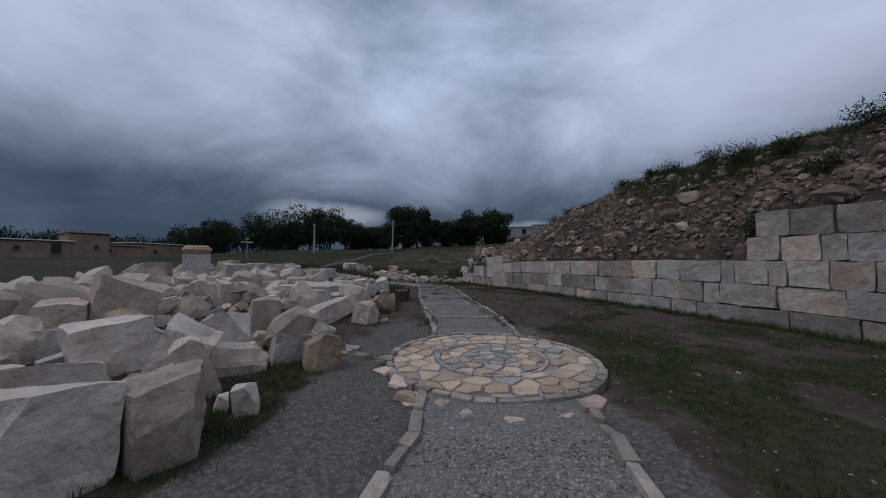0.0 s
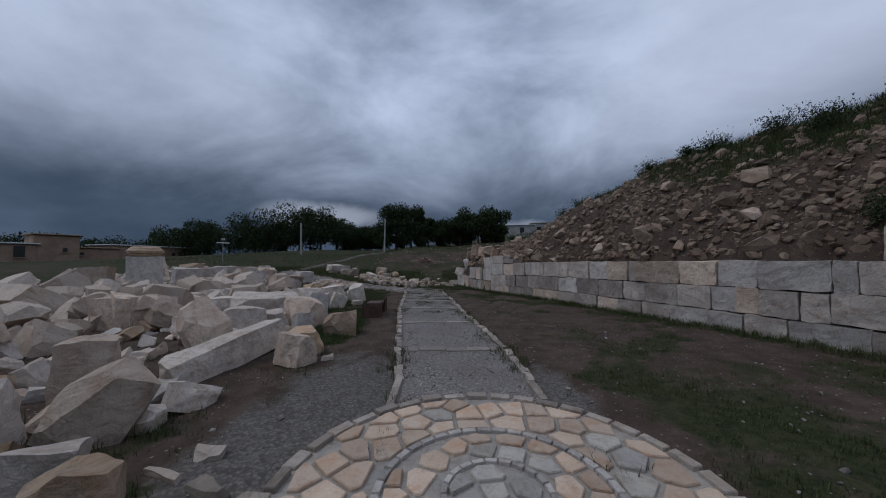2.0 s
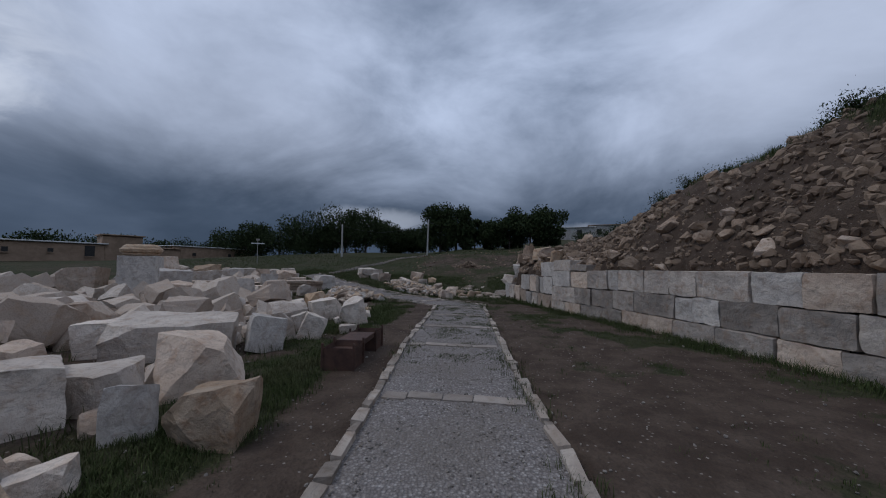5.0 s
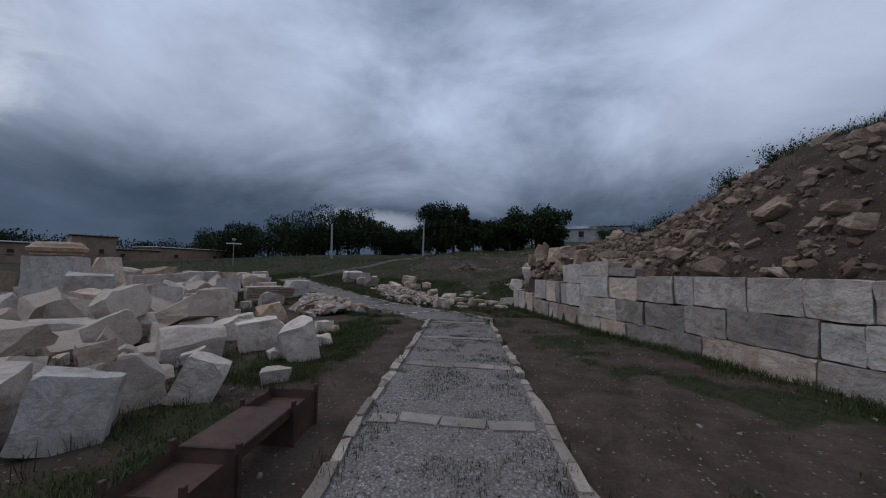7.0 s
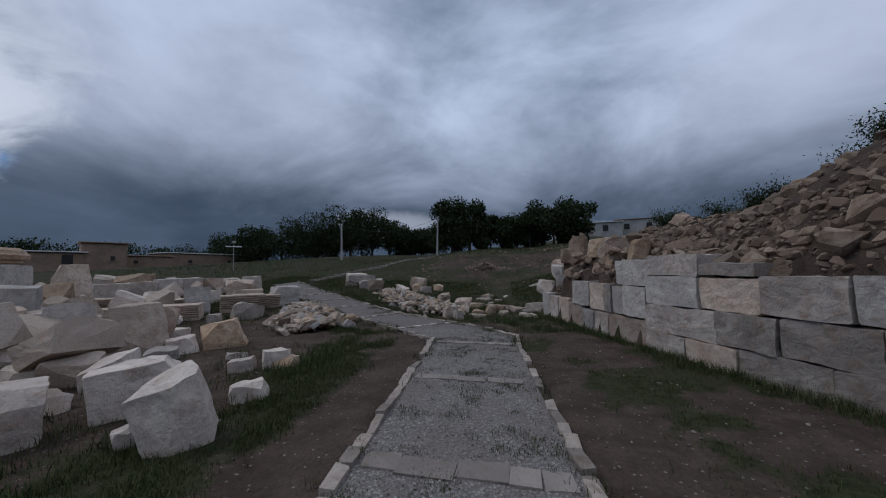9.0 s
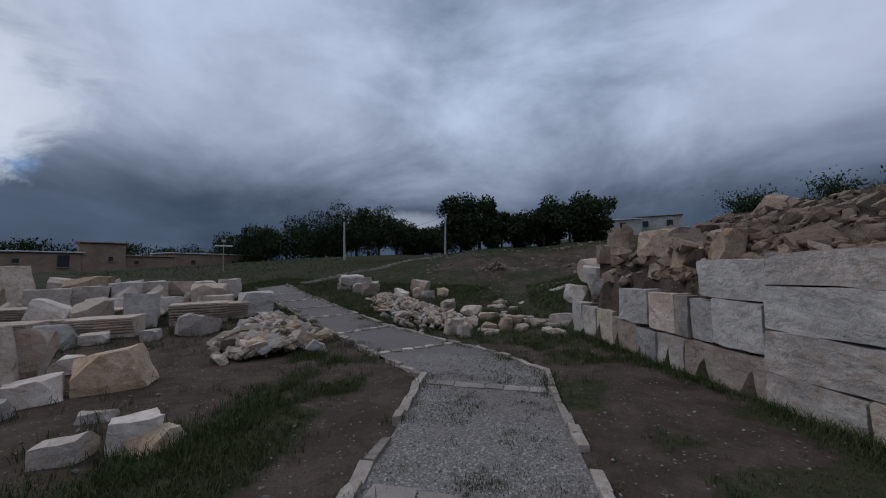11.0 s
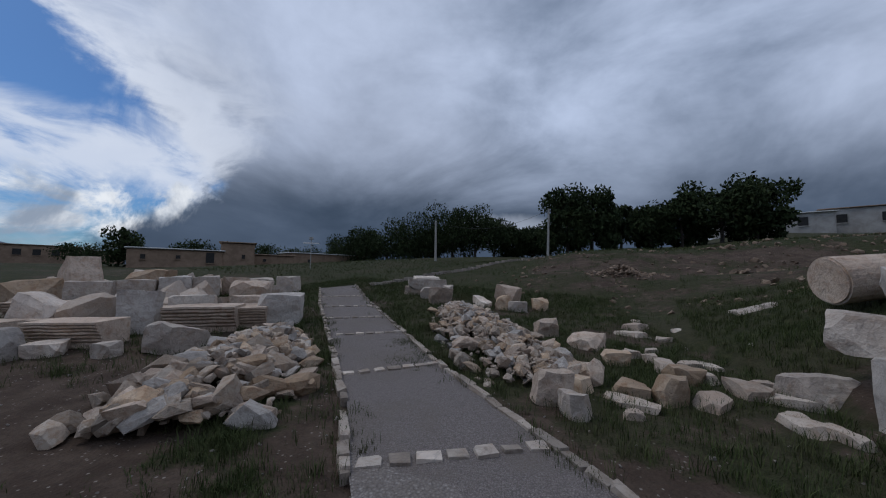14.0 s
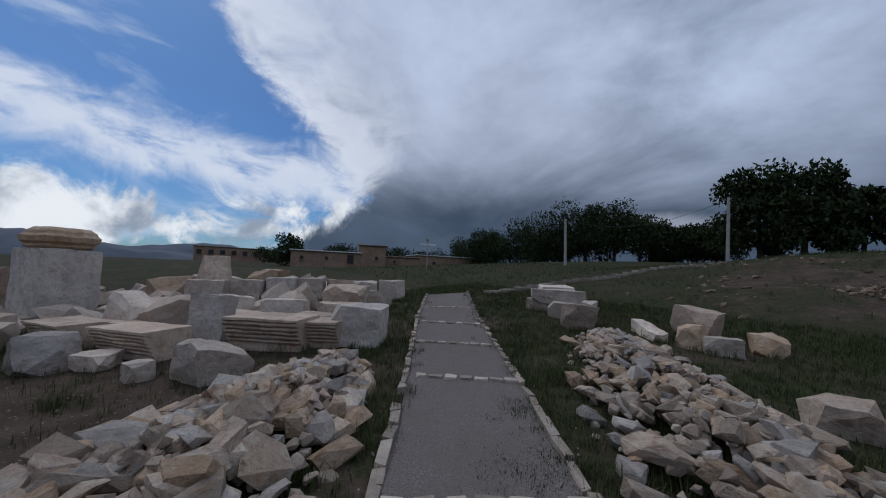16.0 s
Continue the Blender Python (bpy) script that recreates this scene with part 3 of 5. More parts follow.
def make_circle():
    cx, cy, rad = CIRCLE
    rnd = random.Random(5)
    z = ground_base(cx, cy)
    slope = 0.02
    plaza = empty("stone_roundel", pose(cx, cy, z, math.degrees(slope), 0, 0), "round paved roundel of warm irregular flagstones in mortar", "paving", kind="structure")
    bm = bmesh.new()
    bmesh.ops.create_cone(bm, cap_ends=True, segments=64, radius1=rad + 0.05, radius2=rad + 0.05, depth=0.12, matrix=Matrix.Translation((0, 0, -0.035)))
    part("mortar_bed", bm, FLAGGREY, plaza, "grey brown mortar bed")

    def scatter(r0, r1, step, n):
        out = []
        for _ in range(n):
            a, r = rnd.uniform(0, 2 * math.pi), math.sqrt(rnd.uniform(r0 * r0, r1 * r1))
            p = (r * math.cos(a), r * math.sin(a))
            if all((p[0] - q[0]) ** 2 + (p[1] - q[1]) ** 2 > step * step for q in out):
                out.append(p)
        return out

    def keep(r0, r1):
        def f(v):
            l = max(v.length, 1e-4)
            return v * (min(max(l, r0), r1) / l)
        return f

    for r0, r1, step, mat in ((0.74, rad - 0.02, 0.185, FLAG), (0.34, 0.65, 0.17, FLAG), (0.0, 0.28, 0.15, FLAGGREY)):
        ring = scatter(max(r0 - 0.25, 0), r1 + 0.3, step, 2500)
        for p, poly in voronoi_cells(ring, lambda p: r0 - 0.02 < math.hypot(*p) < r1 + 0.02):
            m = mat if rnd.random() < 0.85 else (FLAGGREY if mat is FLAG else FLAG)
            slab_piece("flagstone", poly, 0.0, 0.045 + rnd.uniform(-0.004, 0.006), 0.022, m, plaza, rnd, keep(r0, r1))
    for rr, n, wd in ((0.695, 38, 0.05), (0.31, 22, 0.04)):
        for k in range(n):
            a0, a1 = 2 * math.pi * k / n, 2 * math.pi * (k + 0.94) / n
            poly = [Vector((r * math.cos(a), r * math.sin(a))) for r, a in ((rr - wd / 2, a0), (rr + wd / 2, a0), (rr + wd / 2, a1), (rr - wd / 2, a1))]
            slab_piece("ring_stone", poly, 0.0, 0.05, 0.004, GREY, plaza, rnd)
    n = 38
    for k in range(n):
        a0, a1 = 2 * math.pi * k / n, 2 * math.pi * (k + rnd.uniform(0.85, 0.96)) / n
        w0 = rnd.uniform(0.07, 0.11)
        poly = [Vector((r * math.cos(a), r * math.sin(a))) for r, a in ((rad, a0), (rad + w0, a0), (rad + w0, a1), (rad, a1))]
        slab_piece("rim_stone", poly, -0.05, 0.055 + rnd.uniform(-0.01, 0.012), 0.006, KERB, plaza, rnd)
    # a worn apron of flagstones on the side of the approach
    apron = scatter(1.2, 2.0, 0.20, 2500)
    for p, poly in voronoi_cells(apron, lambda p: rad + 0.11 < math.hypot(*p) < rad + 0.46 - 0.10 * abs(p[0]) and p[1] < -0.85 and abs(p[0]) < 0.95):
        slab_piece("flagstone", poly, -0.06, 0.022 + rnd.uniform(-0.006, 0.004), 0.024, FLAG, plaza, rnd, keep(rad + 0.11, rad + 0.50))


make_circle()


def make_kerbs():
    rnd = random.Random(11)
    edge = empty("path_edging", pose(0, 0, 0), "low edging of rough stones along the gravel path", "kerb", kind="structure")
    for line, side in ((PATH_LEFT, -1), (PATH_RIGHT, 1)):
        for (ax, ay), (bx, by) in zip(line, line[1:]):
            a, b = Vector((ax, ay)), Vector((bx, by))
            ln = (b - a).length
            d = (b - a) / ln
            nrm = Vector((-d.y, d.x)) * -side
            t = 0.0
            while t < ln:
                l = rnd.uniform(0.16, 0.42)
                p = a + d * (t + l / 2)
                t += l
                if (p - Vector(CIRCLE[:2])).length < CIRCLE[2] + 0.05 or rnd.random() < 0.06:
                    continue
                far = p.x < -5.5
                w = rnd.uniform(0.065, 0.11) * (0.85 if far else 1)
                q = p + nrm * (w * 0.4)
                bm = block_bm(l * 0.95, w, 0.13, rnd.randrange(9999), 0.10, 1, 0)
                ob = part("edging_stone", bm, KERB, edge)
                ob.matrix_basis = pose(q.x, q.y, ground_base(q.x, q.y) - 0.098 + rnd.uniform(0, 0.03), rnd.uniform(-4, 4), rnd.uniform(-4, 4), math.degrees(math.atan2(d.y, d.x)) + rnd.uniform(-5, 5))
    # flush bands of flat stones across the path
    for y, wd, n in ((7.3, 0.18, 5), (9.5, 0.16, 5), (11.75, 0.18, 4), (13.5, 0.2, 4), (15.5, 0.16, 5), (17.8, 0.16, 5)):
        l, r = path_x(y)
        x = l + 0.06
        while x < r - 0.15:
            w = min(rnd.uniform(0.18, 0.42), r - 0.05 - x)
            bm = block_bm(w * 0.96, wd, 0.06, rnd.randrange(9999), 0.08, 1, 0)
            ob = part("band_stone", bm, CONCRETE, edge)
            yy = y + rnd.uniform(-0.03, 0.03)
            ob.matrix_basis = pose(x + w / 2, yy, path_z(x, yy) - 0.045, 0, 0, rnd.uniform(-4, 4))
            x += w
    for (ax, ay), (bx, by) in (((-2.5, 19.15), (-1.3, 20.2)), ((-4.2, 20.6), (-3.3, 21.8)), ((-6.0, 22.1), (-5.0, 23.1)), ((-7.3, 23.0), (-6.3, 23.95)), ((-8.5, 23.95), (-7.5, 24.9)), ((-9.9, 25.0), (-9.0, 26.0))):
        a, b = Vector((ax, ay)), Vector((bx, by))
        n = 7
        for k in range(n):
            p = a + (b - a) * ((k + 0.5) / n)
            w = (b - a).length / n * rnd.uniform(0.6, 0.95)
            bm = block_bm(w, rnd.uniform(0.09, 0.15), 0.07, rnd.randrange(9999), 0.12, 1, 0)
            ob = part("band_stone", bm, KERB if k % 2 else MARBLE, edge)
            ob.matrix_basis = pose(p.x, p.y, path_z(p.x, p.y) - 0.045, 0, 0, math.degrees(math.atan2(b.y - a.y, b.x - a.x)) + rnd.uniform(-6, 6))


make_kerbs()


# ---------------------------------------------------------------- retaining wall
def make_wall():
    rnd = random.Random(21)
    wall = empty("wall_retaining", pose(0, 0, 0), "dry-laid retaining wall of large grey marble ashlar blocks", "wall", kind="structure")
    turn = math.degrees(math.atan2(WV.y, WV.x))

    def block(s0, s1, z0, z1, out=0.0, loose=False):
        l, d = s1 - s0, 0.5
        h = z1 - z0 - 0.010 + (rnd.uniform(-0.06, 0.03) if loose else rnd.uniform(-0.02, 0.0))
        bm = block_bm(l - 0.018, d, h, rnd.randrange(9999), 0.016, 1 if rnd.random() < 0.12 else 0, 4, 0.011)
        ob = part("ashlar_block", bm, WALLSTONE if rnd.random() < 0.62 else (GREY if rnd.random() < 0.6 else PINKISH), wall)
        p = wall_at((s0 + s1) / 2, d / 2 + rnd.uniform(-0.025, 0.035) + out)
        g = ground_base(*wall_at((s0 + s1) / 2, 0)[:2])
        ob.matrix_basis = pose(p.x, p.y, z0 + min(g, 0.06), rnd.uniform(-0.8, 0.8), 0, turn + rnd.uniform(-0.8, 0.8))

    def course(joints, z0, z1, out=0.0, loose=False):
        start, s = [], joints[0]
        while s > -6:
            s -= rnd.uniform(0.45, 1.0)
            start.insert(0, s)
        for a, b in zip(start + joints, (start + joints)[1:]):
            block(a, b, z0, z1, out, loose)

    course([5.6, 6.49, 7.31, 8.2, 8.8, 9.4, 10.2, 10.9, 11.6, 12.3, 13.2, 14.04, 14.67, 15.5, 16.2, 17.2, 18.0, 18.83], -0.12, 0.36, -0.03)
    course([5.77, 6.69, 7.70, 8.04, 8.59, 8.95, 9.37, 10.01, 10.83, 11.45, 12.26, 13.14, 13.66, 14.03, 15.11, 15.82, 16.7, 17.49, 18.83], 0.36, 0.82)
    course([5.44, 5.95, 6.53, 6.82, 7.40, 7.67, 8.60, 9.24, 9.98, 11.08, 11.31, 12.0, 12.66, 13.58, 14.18, 14.82, 15.65, 16.02, 16.9, 17.75, 18.83], 0.82, 1.31, 0.02)
    course([5.74, 6.06, 6.63, 7.16], 1.31, 1.79, 0.02)
    course([5.36, 5.87, 6.47, 7.0], 1.79, 2.30, 0.05)
    # the far end: larger blocks in two uneven courses, with a broken third one above
    for a, b, z0, z1 in ((18.83, 20.0, -0.12, 0.52), (20.0, 20.52, -0.12, 0.50), (20.52, 21.0, -0.12, 0.52), (21.0, 21.7, -0.12, 0.58), (21.7, 22.3, -0.12, 0.66), (22.3, 22.9, -0.12, 0.66), (22.9, 23.35, -0.12, 0.70),
                         (18.83, 19.5, 0.53, 1.12), (19.5, 19.87, 0.53, 1.08), (19.87, 20.13, 0.52, 1.12), (20.13, 20.69, 0.52, 1.14), (20.69, 21.44, 0.56, 1.16),
                         (17.75, 18.82, 1.31, 1.66), (18.82, 19.71, 1.13, 1.63), (16.95, 17.75, 1.31, 1.50)):
        block(a, b, z0, z1, 0.02)
    bm = bmesh.new()
    for s0, s1, top in ((-6, 7.1, 2.1), (7.1, 21.4, 1.15)):
        a, b = wall_at(s0, 0.42), wall_at(s1, 0.42)
        c, d = wall_at(s1, 0.75), wall_at(s0, 0.75)
        lo = [bm.verts.new((p.x, p.y, -0.3)) for p in (a, b, c, d)]
        hi = [bm.verts.new((p.x, p.y, top)) for p in (a, b, c, d)]
        bm.faces.new(hi)
        for k in range(4):
            bm.faces.new((lo[k], lo[(k + 1) % 4], hi[(k + 1) % 4], hi[k]))
    part("earth_core", bm, HILLROCK, wall)


make_wall()


# ---------------------------------------------------------------- loose ashlar blocks and boulders
count = [100]


LOOSE = []


def stone(x, y, w, d, h, rz=0.0, mat=MARBLE, z=0.0, rx=0.0, ry=0.0, chips=2, wedge=0.0, jit=0.08, label="", name="stone_block", alone=True):
    count[0] += 1
    rnd = random.Random(count[0] * 7)
    breaks = 1 + chips if jit > 0.045 else chips
    grow = 1 + 0.035 * breaks
    if alone and y < 17 and x < 0:
        grow *= 0.87
    w, d, h = w * grow, d * grow, h * (grow * 0.5 + 0.5)
    if alone and y < 17 and x < 0:
        rx, ry = rx + rnd.uniform(-9, 9), ry + rnd.uniform(-8, 8)
    bm = block_bm(w, d, h, count[0], jit * 1.7, chips, 3 if max(w, d, h) > 0.5 else 2, 0.014, wedge, breaks)
    m = pose(x, y, (ground_z(x, y) if y > 27.5 else ground_base(x, y)) + z - 0.03, rx, ry, rz)
    if not alone:
        bm.verts.index_update()
        LOOSE.append(([tuple(m @ v.co) for v in bm.verts], [[v.index for v in f.verts] for f in bm.faces]))
        bm.free()
        return None
    ob = link(name, bm, mat)
    ob.matrix_basis = m
    words = {MARBLE.name: "rough white marble block lying in the stone field", PINKISH.name: "pinkish limestone block lying in the stone field", BROWN.name: "brown weathered boulder lying among marble blocks", GREY.name: "blue-grey marble block lying in the stone field"}
    return tagged(ob, label or words.get(mat.name, "rough stone lying on the ground"), "stone", "loose stones of the ruin")


# the field beside the path: large slabs, squared blocks and boulders
stone(-2.12, 1.75, 0.52, 0.48, 0.59, 55, MARBLE, ry=0, chips=1, jit=0.05, label="large white marble slab leaning at the field's edge")
stone(-1.76, 2.12, 0.53, 0.51, 0.53, 51, PINKISH, ry=0, chips=2, jit=0.09, label="broad pinkish boulder with a rough broken face")
stone(-2.25, 2.79, 0.43, 0.41, 0.41, 31, PINKISH, ry=0, chips=3, jit=0.09)
stone(-3.12, 2.61, 0.74, 0.47, 0.56, 35, MARBLE, ry=0, chips=0, jit=0.05, wedge=0.25)
stone(-3.74, 3.74, 0.75, 0.72, 0.61, 57, MARBLE, ry=0, chips=0, jit=0.05)
stone(-2.72, 3.23, 0.48, 0.28, 0.76, 26, MARBLE, ry=28, chips=1, jit=0.05)
stone(-2.2, 3.06, 0.27, 0.25, 0.59, 42, PINKISH, ry=-18, chips=2, jit=0.09)
stone(-2.96, 4.49, 0.75, 0.5, 0.65, 26, MARBLE, ry=0, chips=1, jit=0.05, wedge=0.25)
stone(-5.42, 5.43, 0.89, 0.74, 0.95, 51, PINKISH, ry=0, chips=2, jit=0.09, label="tall pinkish limestone block standing upright")
stone(-5.81, 4.89, 0.63, 0.55, 0.65, 35, PINKISH, ry=0, chips=2, jit=0.09)
stone(-4.85, 4.02, 0.3, 0.31, 0.45, 56, GREY, ry=0, chips=1, jit=0.05)
stone(-2.27, 3.74, 0.6, 0.4, 0.3, 24, MARBLE, ry=0, chips=1, jit=0.05)
stone(-2.93, 5.44, 0.43, 0.32, 0.72, 35, PINKISH, ry=0, chips=3, jit=0.09)
stone(-2.31, 4.81, 0.5, 0.27, 0.63, 32, PINKISH, ry=25, chips=4, jit=0.09, label="pointed pinkish slab leaning among blocks")
stone(-1.88, 4.14, 0.46, 0.34, 0.41, 31, MARBLE, ry=0, chips=0, jit=0.05, wedge=0.25)
stone(-1.32, 3.83, 0.38, 0.32, 0.42, 32, BROWN, ry=0, chips=4, jit=0.09)
stone(-1.51, 2.64, 0.19, 0.15, 0.29, 22, MARBLE, ry=0, chips=1, jit=0.05)
stone(-5.12, 3.91, 0.32, 0.33, 0.64, 64, PINKISH, ry=0, chips=2, jit=0.09)
stone(-8.19, 6.53, 0.7, 0.71, 0.53, 37, MARBLE, ry=0, chips=1, jit=0.05)
stone(-1.78, 2.68, 0.12, 0.11, 0.18, 20, MARBLE, ry=0, chips=1, jit=0.05)
stone(-1.53, 6.75, 0.37, 0.37, 0.37, 55, PINKISH, ry=0, chips=3, jit=0.09)
stone(-1.64, 7.16, 0.5, 0.36, 0.39, 37, BROWN, ry=0, chips=4, jit=0.09)
stone(-2.96, 7.48, 0.42, 0.37, 0.37, 66, MARBLE, ry=0, chips=2, jit=0.05, wedge=0.25)
stone(-2.73, 7.07, 0.53, 0.35, 0.81, 62, PINKISH, ry=-20, chips=4, jit=0.09)
stone(-3.19, 8.17, 0.82, 0.69, 0.57, 61, MARBLE, ry=0, chips=2, jit=0.05)
stone(-3.93, 10.48, 1.56, 0.86, 0.58, 31, MARBLE, ry=0, chips=1, jit=0.05, label="flat pale marble slab lying level")
stone(-2.42, 9.35, 0.82, 0.63, 0.53, 41, PINKISH, ry=0, chips=3, jit=0.09)
stone(-1.43, 8.44, 0.58, 0.44, 0.46, 16, BROWN, ry=0, chips=2, jit=0.09)
stone(-2.09, 8.37, 0.37, 0.29, 0.42, 50, GREY, ry=0, chips=0, jit=0.05)
stone(-2.86, 8.75, 0.59, 0.47, 0.43, 54, MARBLE, ry=0, chips=1, jit=0.05)
stone(-7.03, 11.14, 0.82, 0.79, 0.71, 43, MARBLE, ry=0, chips=1, jit=0.05)
stone(-4.82, 10.4, 0.84, 0.67, 0.52, 31, MARBLE, ry=0, chips=1, jit=0.05)
stone(-5.74, 9.34, 0.68, 0.59, 0.51, 47, PINKISH, ry=0, chips=3, jit=0.09)
stone(-6.22, 12.46, 0.52, 0.41, 0.5, 48, MARBLE, ry=0, chips=2, jit=0.05)
stone(-5.93, 8.98, 0.45, 0.46, 0.74, 64, PINKISH, ry=0, chips=2, jit=0.09)
stone(-1.87, 7.73, 0.3, 0.21, 0.19, 47, MARBLE, ry=0, chips=2, jit=0.05)
stone(-4.46, 8.71, 0.34, 0.33, 0.38, 59, MARBLE, ry=0, chips=1, jit=0.05)
stone(-2.91, 10.96, 0.55, 0.49, 0.6, 42, GREY, ry=8, chips=0, jit=0.05)
stone(-3.07, 11.64, 0.47, 0.4, 0.54, 56, MARBLE, ry=0, chips=1, jit=0.05, wedge=0.25)
stone(-2.67, 11.84, 0.39, 0.32, 0.46, 30, MARBLE, ry=15, chips=1, jit=0.05)
stone(-3.04, 12.46, 0.34, 0.23, 0.45, 34, MARBLE, ry=-20, chips=1, jit=0.05)
stone(-3.92, 13.059999999999999, 0.82, 0.47, 0.51, 58, MARBLE, ry=0, chips=1, jit=0.05)
stone(-4.63, 14.56, 0.53, 0.41, 0.44, 27, MARBLE, ry=0, chips=0, jit=0.05)
stone(-6.44, 13.31, 0.69, 0.6, 0.51, 42, MARBLE, ry=0, chips=1, jit=0.05)
stone(-4.87, 12.64, 0.39, 0.38, 0.36, 59, PINKISH, ry=0, chips=3, jit=0.09)
stone(-4.3, 11.5, 0.35, 0.37, 0.47, 65, MARBLE, ry=0, chips=0, jit=0.05)
stone(-6.6, 14.42, 0.85, 0.61, 0.45, 57, MARBLE, ry=0, chips=1, jit=0.05)
stone(-7.65, 16.46, 0.82, 0.65, 0.6, 58, PINKISH, ry=0, chips=2, jit=0.09)
stone(-9.57, 16.55, 0.75, 0.63, 0.7, 58, MARBLE, ry=0, chips=0, jit=0.05)
stone(-2.38, 13.53, 0.55, 0.39, 0.6, 60, MARBLE, ry=-20, chips=1, jit=0.05, label="squared white marble block tilted in the grass")
stone(-3.38, 13.98, 0.75, 0.36, 0.56, 44, MARBLE, ry=-12, chips=1, jit=0.05, label="long squared marble block lying in grass")
stone(-6.19, 15.89, 1.07, 0.89, 0.88, 66, PINKISH, ry=0, chips=3, jit=0.09)
stone(-6.54, 16.51, 0.48, 0.39, 0.75, 44, PINKISH, ry=6, chips=4, jit=0.09)
stone(-6.86, 15.43, 0.6, 0.37, 1.04, 45, GREY, ry=0, chips=1, jit=0.05, label="upright grey marble block standing on end")
stone(-10.55, 16.5, 1.05, 0.7, 1.22, 55, GREY, chips=0, jit=0.04, label="tall smooth grey marble block standing upright")
stone(-7.5, 15.19, 0.83, 0.63, 0.41, 53, PINKISH, ry=0, chips=3, jit=0.09)
stone(-5.53, 16.22, 0.48, 0.38, 0.3, 55, MARBLE, ry=0, chips=1, jit=0.05)
stone(-5.31, 15.7, 0.43, 0.35, 0.24, 37, GREY, ry=0, chips=1, jit=0.05, label="squared white marble block tilted in the grass")
stone(-2.61, 14.5, 0.4, 0.27, 0.2, 32, MARBLE, ry=0, chips=2, jit=0.05)
stone(-2.79, 13.39, 0.17, 0.15, 0.21, 46, MARBLE, ry=0, chips=2, jit=0.05)
stone(-3.54, 15.4, 0.32, 0.25, 0.21, 28, MARBLE, ry=0, chips=0, jit=0.05)
stone(-5.72, 14.34, 0.48, 0.37, 0.3, 48, MARBLE, ry=0, chips=0, jit=0.05)
stone(-5.3, 16.96, 0.8, 0.7, 0.54, 53, BROWN, ry=0, chips=4, jit=0.09, label="broad brown boulder with a pale cracked top")
stone(-3.28, 15.73, 0.38, 0.3, 0.3, 49, MARBLE, ry=0, chips=1, jit=0.05)
stone(-3.09, 15.75, 0.38, 0.25, 0.18, 73, BROWN, ry=0, chips=4, jit=0.09, label="broad brown boulder with a pale cracked top")
stone(-6.72, 17.18, 0.33, 0.29, 0.26, 71, MARBLE, ry=0, chips=1, jit=0.05)
# the long fallen beam, blocks further back and a few loose pieces
stone(-1.2, 4.65, 0.16, 0.14, 0.10, 15, MARBLE)
stone(-2.35, 6.75, 0.36, 2.1, 0.40, -8, MARBLE, chips=1, jit=0.04, label="long fallen marble beam lying in the grass")
stone(-1.15, 6.9, 0.16, 0.12, 0.10, 10, MARBLE, chips=3)
stone(-6.75, 11.2, 1.0, 0.8, 0.72, 24, PINKISH, chips=1, ry=-6)
stone(-6.1, 9.2, 0.9, 0.7, 0.68, -12, PINKISH, chips=1)
stone(-2.2, 12.55, 0.34, 0.2, 0.17, 35, MARBLE, chips=3)
stone(-4.2, 16.0, 0.3, 0.2, 0.12, 30, MARBLE)
stone(-8.4, 16.5, 0.78, 0.6, 0.96, 12, PINKISH, chips=1, label="tall squared pinkish block standing on end")
stone(-7.3, 13.6, 1.1, 0.6, 0.42, -10, MARBLE, chips=3)
stone(-9.8, 16.1, 0.85, 0.6, 0.74, 5, PINKISH)
stone(-14.6, 16.6, 1.35, 0.9, 1.12, 20, PINKISH, chips=1, jit=0.04, label="large squared limestone block beside the pier")
# around the path's bend and beyond
stone(-13.2, 20.3, 0.85, 0.7, 0.76, 62, MARBLE, chips=0, jit=0.04, label="squared pale block standing in a row")
stone(-13.1, 21.2, 0.82, 0.7, 0.72, 58, MARBLE, chips=0, jit=0.04, label="squared pale block standing in a row")
stone(-12.95, 22.05, 0.75, 0.7, 0.74, 64, GREY, chips=1, jit=0.04, label="squared grey block standing in a row")
stone(-12.8, 22.85, 0.72, 0.7, 0.70, 60, MARBLE, chips=0, jit=0.04, label="squared pale block standing in a row")
stone(-12.6, 23.65, 0.75, 0.7, 0.60, 66, PINKISH, chips=1, jit=0.04, label="squared pinkish block standing in a row")
stone(-12.4, 24.4, 0.7, 0.6, 0.52, 60, MARBLE, chips=1, jit=0.05, label="squared pale block standing in a row")
stone(-9.3, 20.0, 0.66, 0.28, 0.84, 50, GREY, rx=-10, chips=0, jit=0.04, label="upright grey marble slab leaning back")
stone(-7.5, 19.95, 0.62, 0.5, 0.5, 30, MARBLE, ry=12, chips=4, jit=0.12, wedge=0.3, label="broken white marble boulder with rough faces")
stone(-7.9, 22.2, 0.85, 0.75, 0.66, 46, GREY, chips=1, jit=0.05)
stone(-10.5, 23.0, 0.8, 0.7, 0.66, 40, PINKISH, chips=4)
stone(-11.6, 25.0, 0.75, 0.6, 0.58, 60, MARBLE, chips=0, jit=0.05)
stone(-10.9, 24.0, 0.8, 0.6, 0.42, 40, MARBLE)
stone(-9.6, 22.4, 0.9, 0.6, 0.40, 48, PINKISH, chips=1)
stone(-10.8, 21.6, 0.9, 0.5, 0.44, 55, MARBLE)
stone(-11.6, 20.6, 0.7, 0.5, 0.5, 20, MARBLE, chips=3)
stone(-11.2, 19.6, 1.0, 0.6, 0.42, 50, PINKISH)
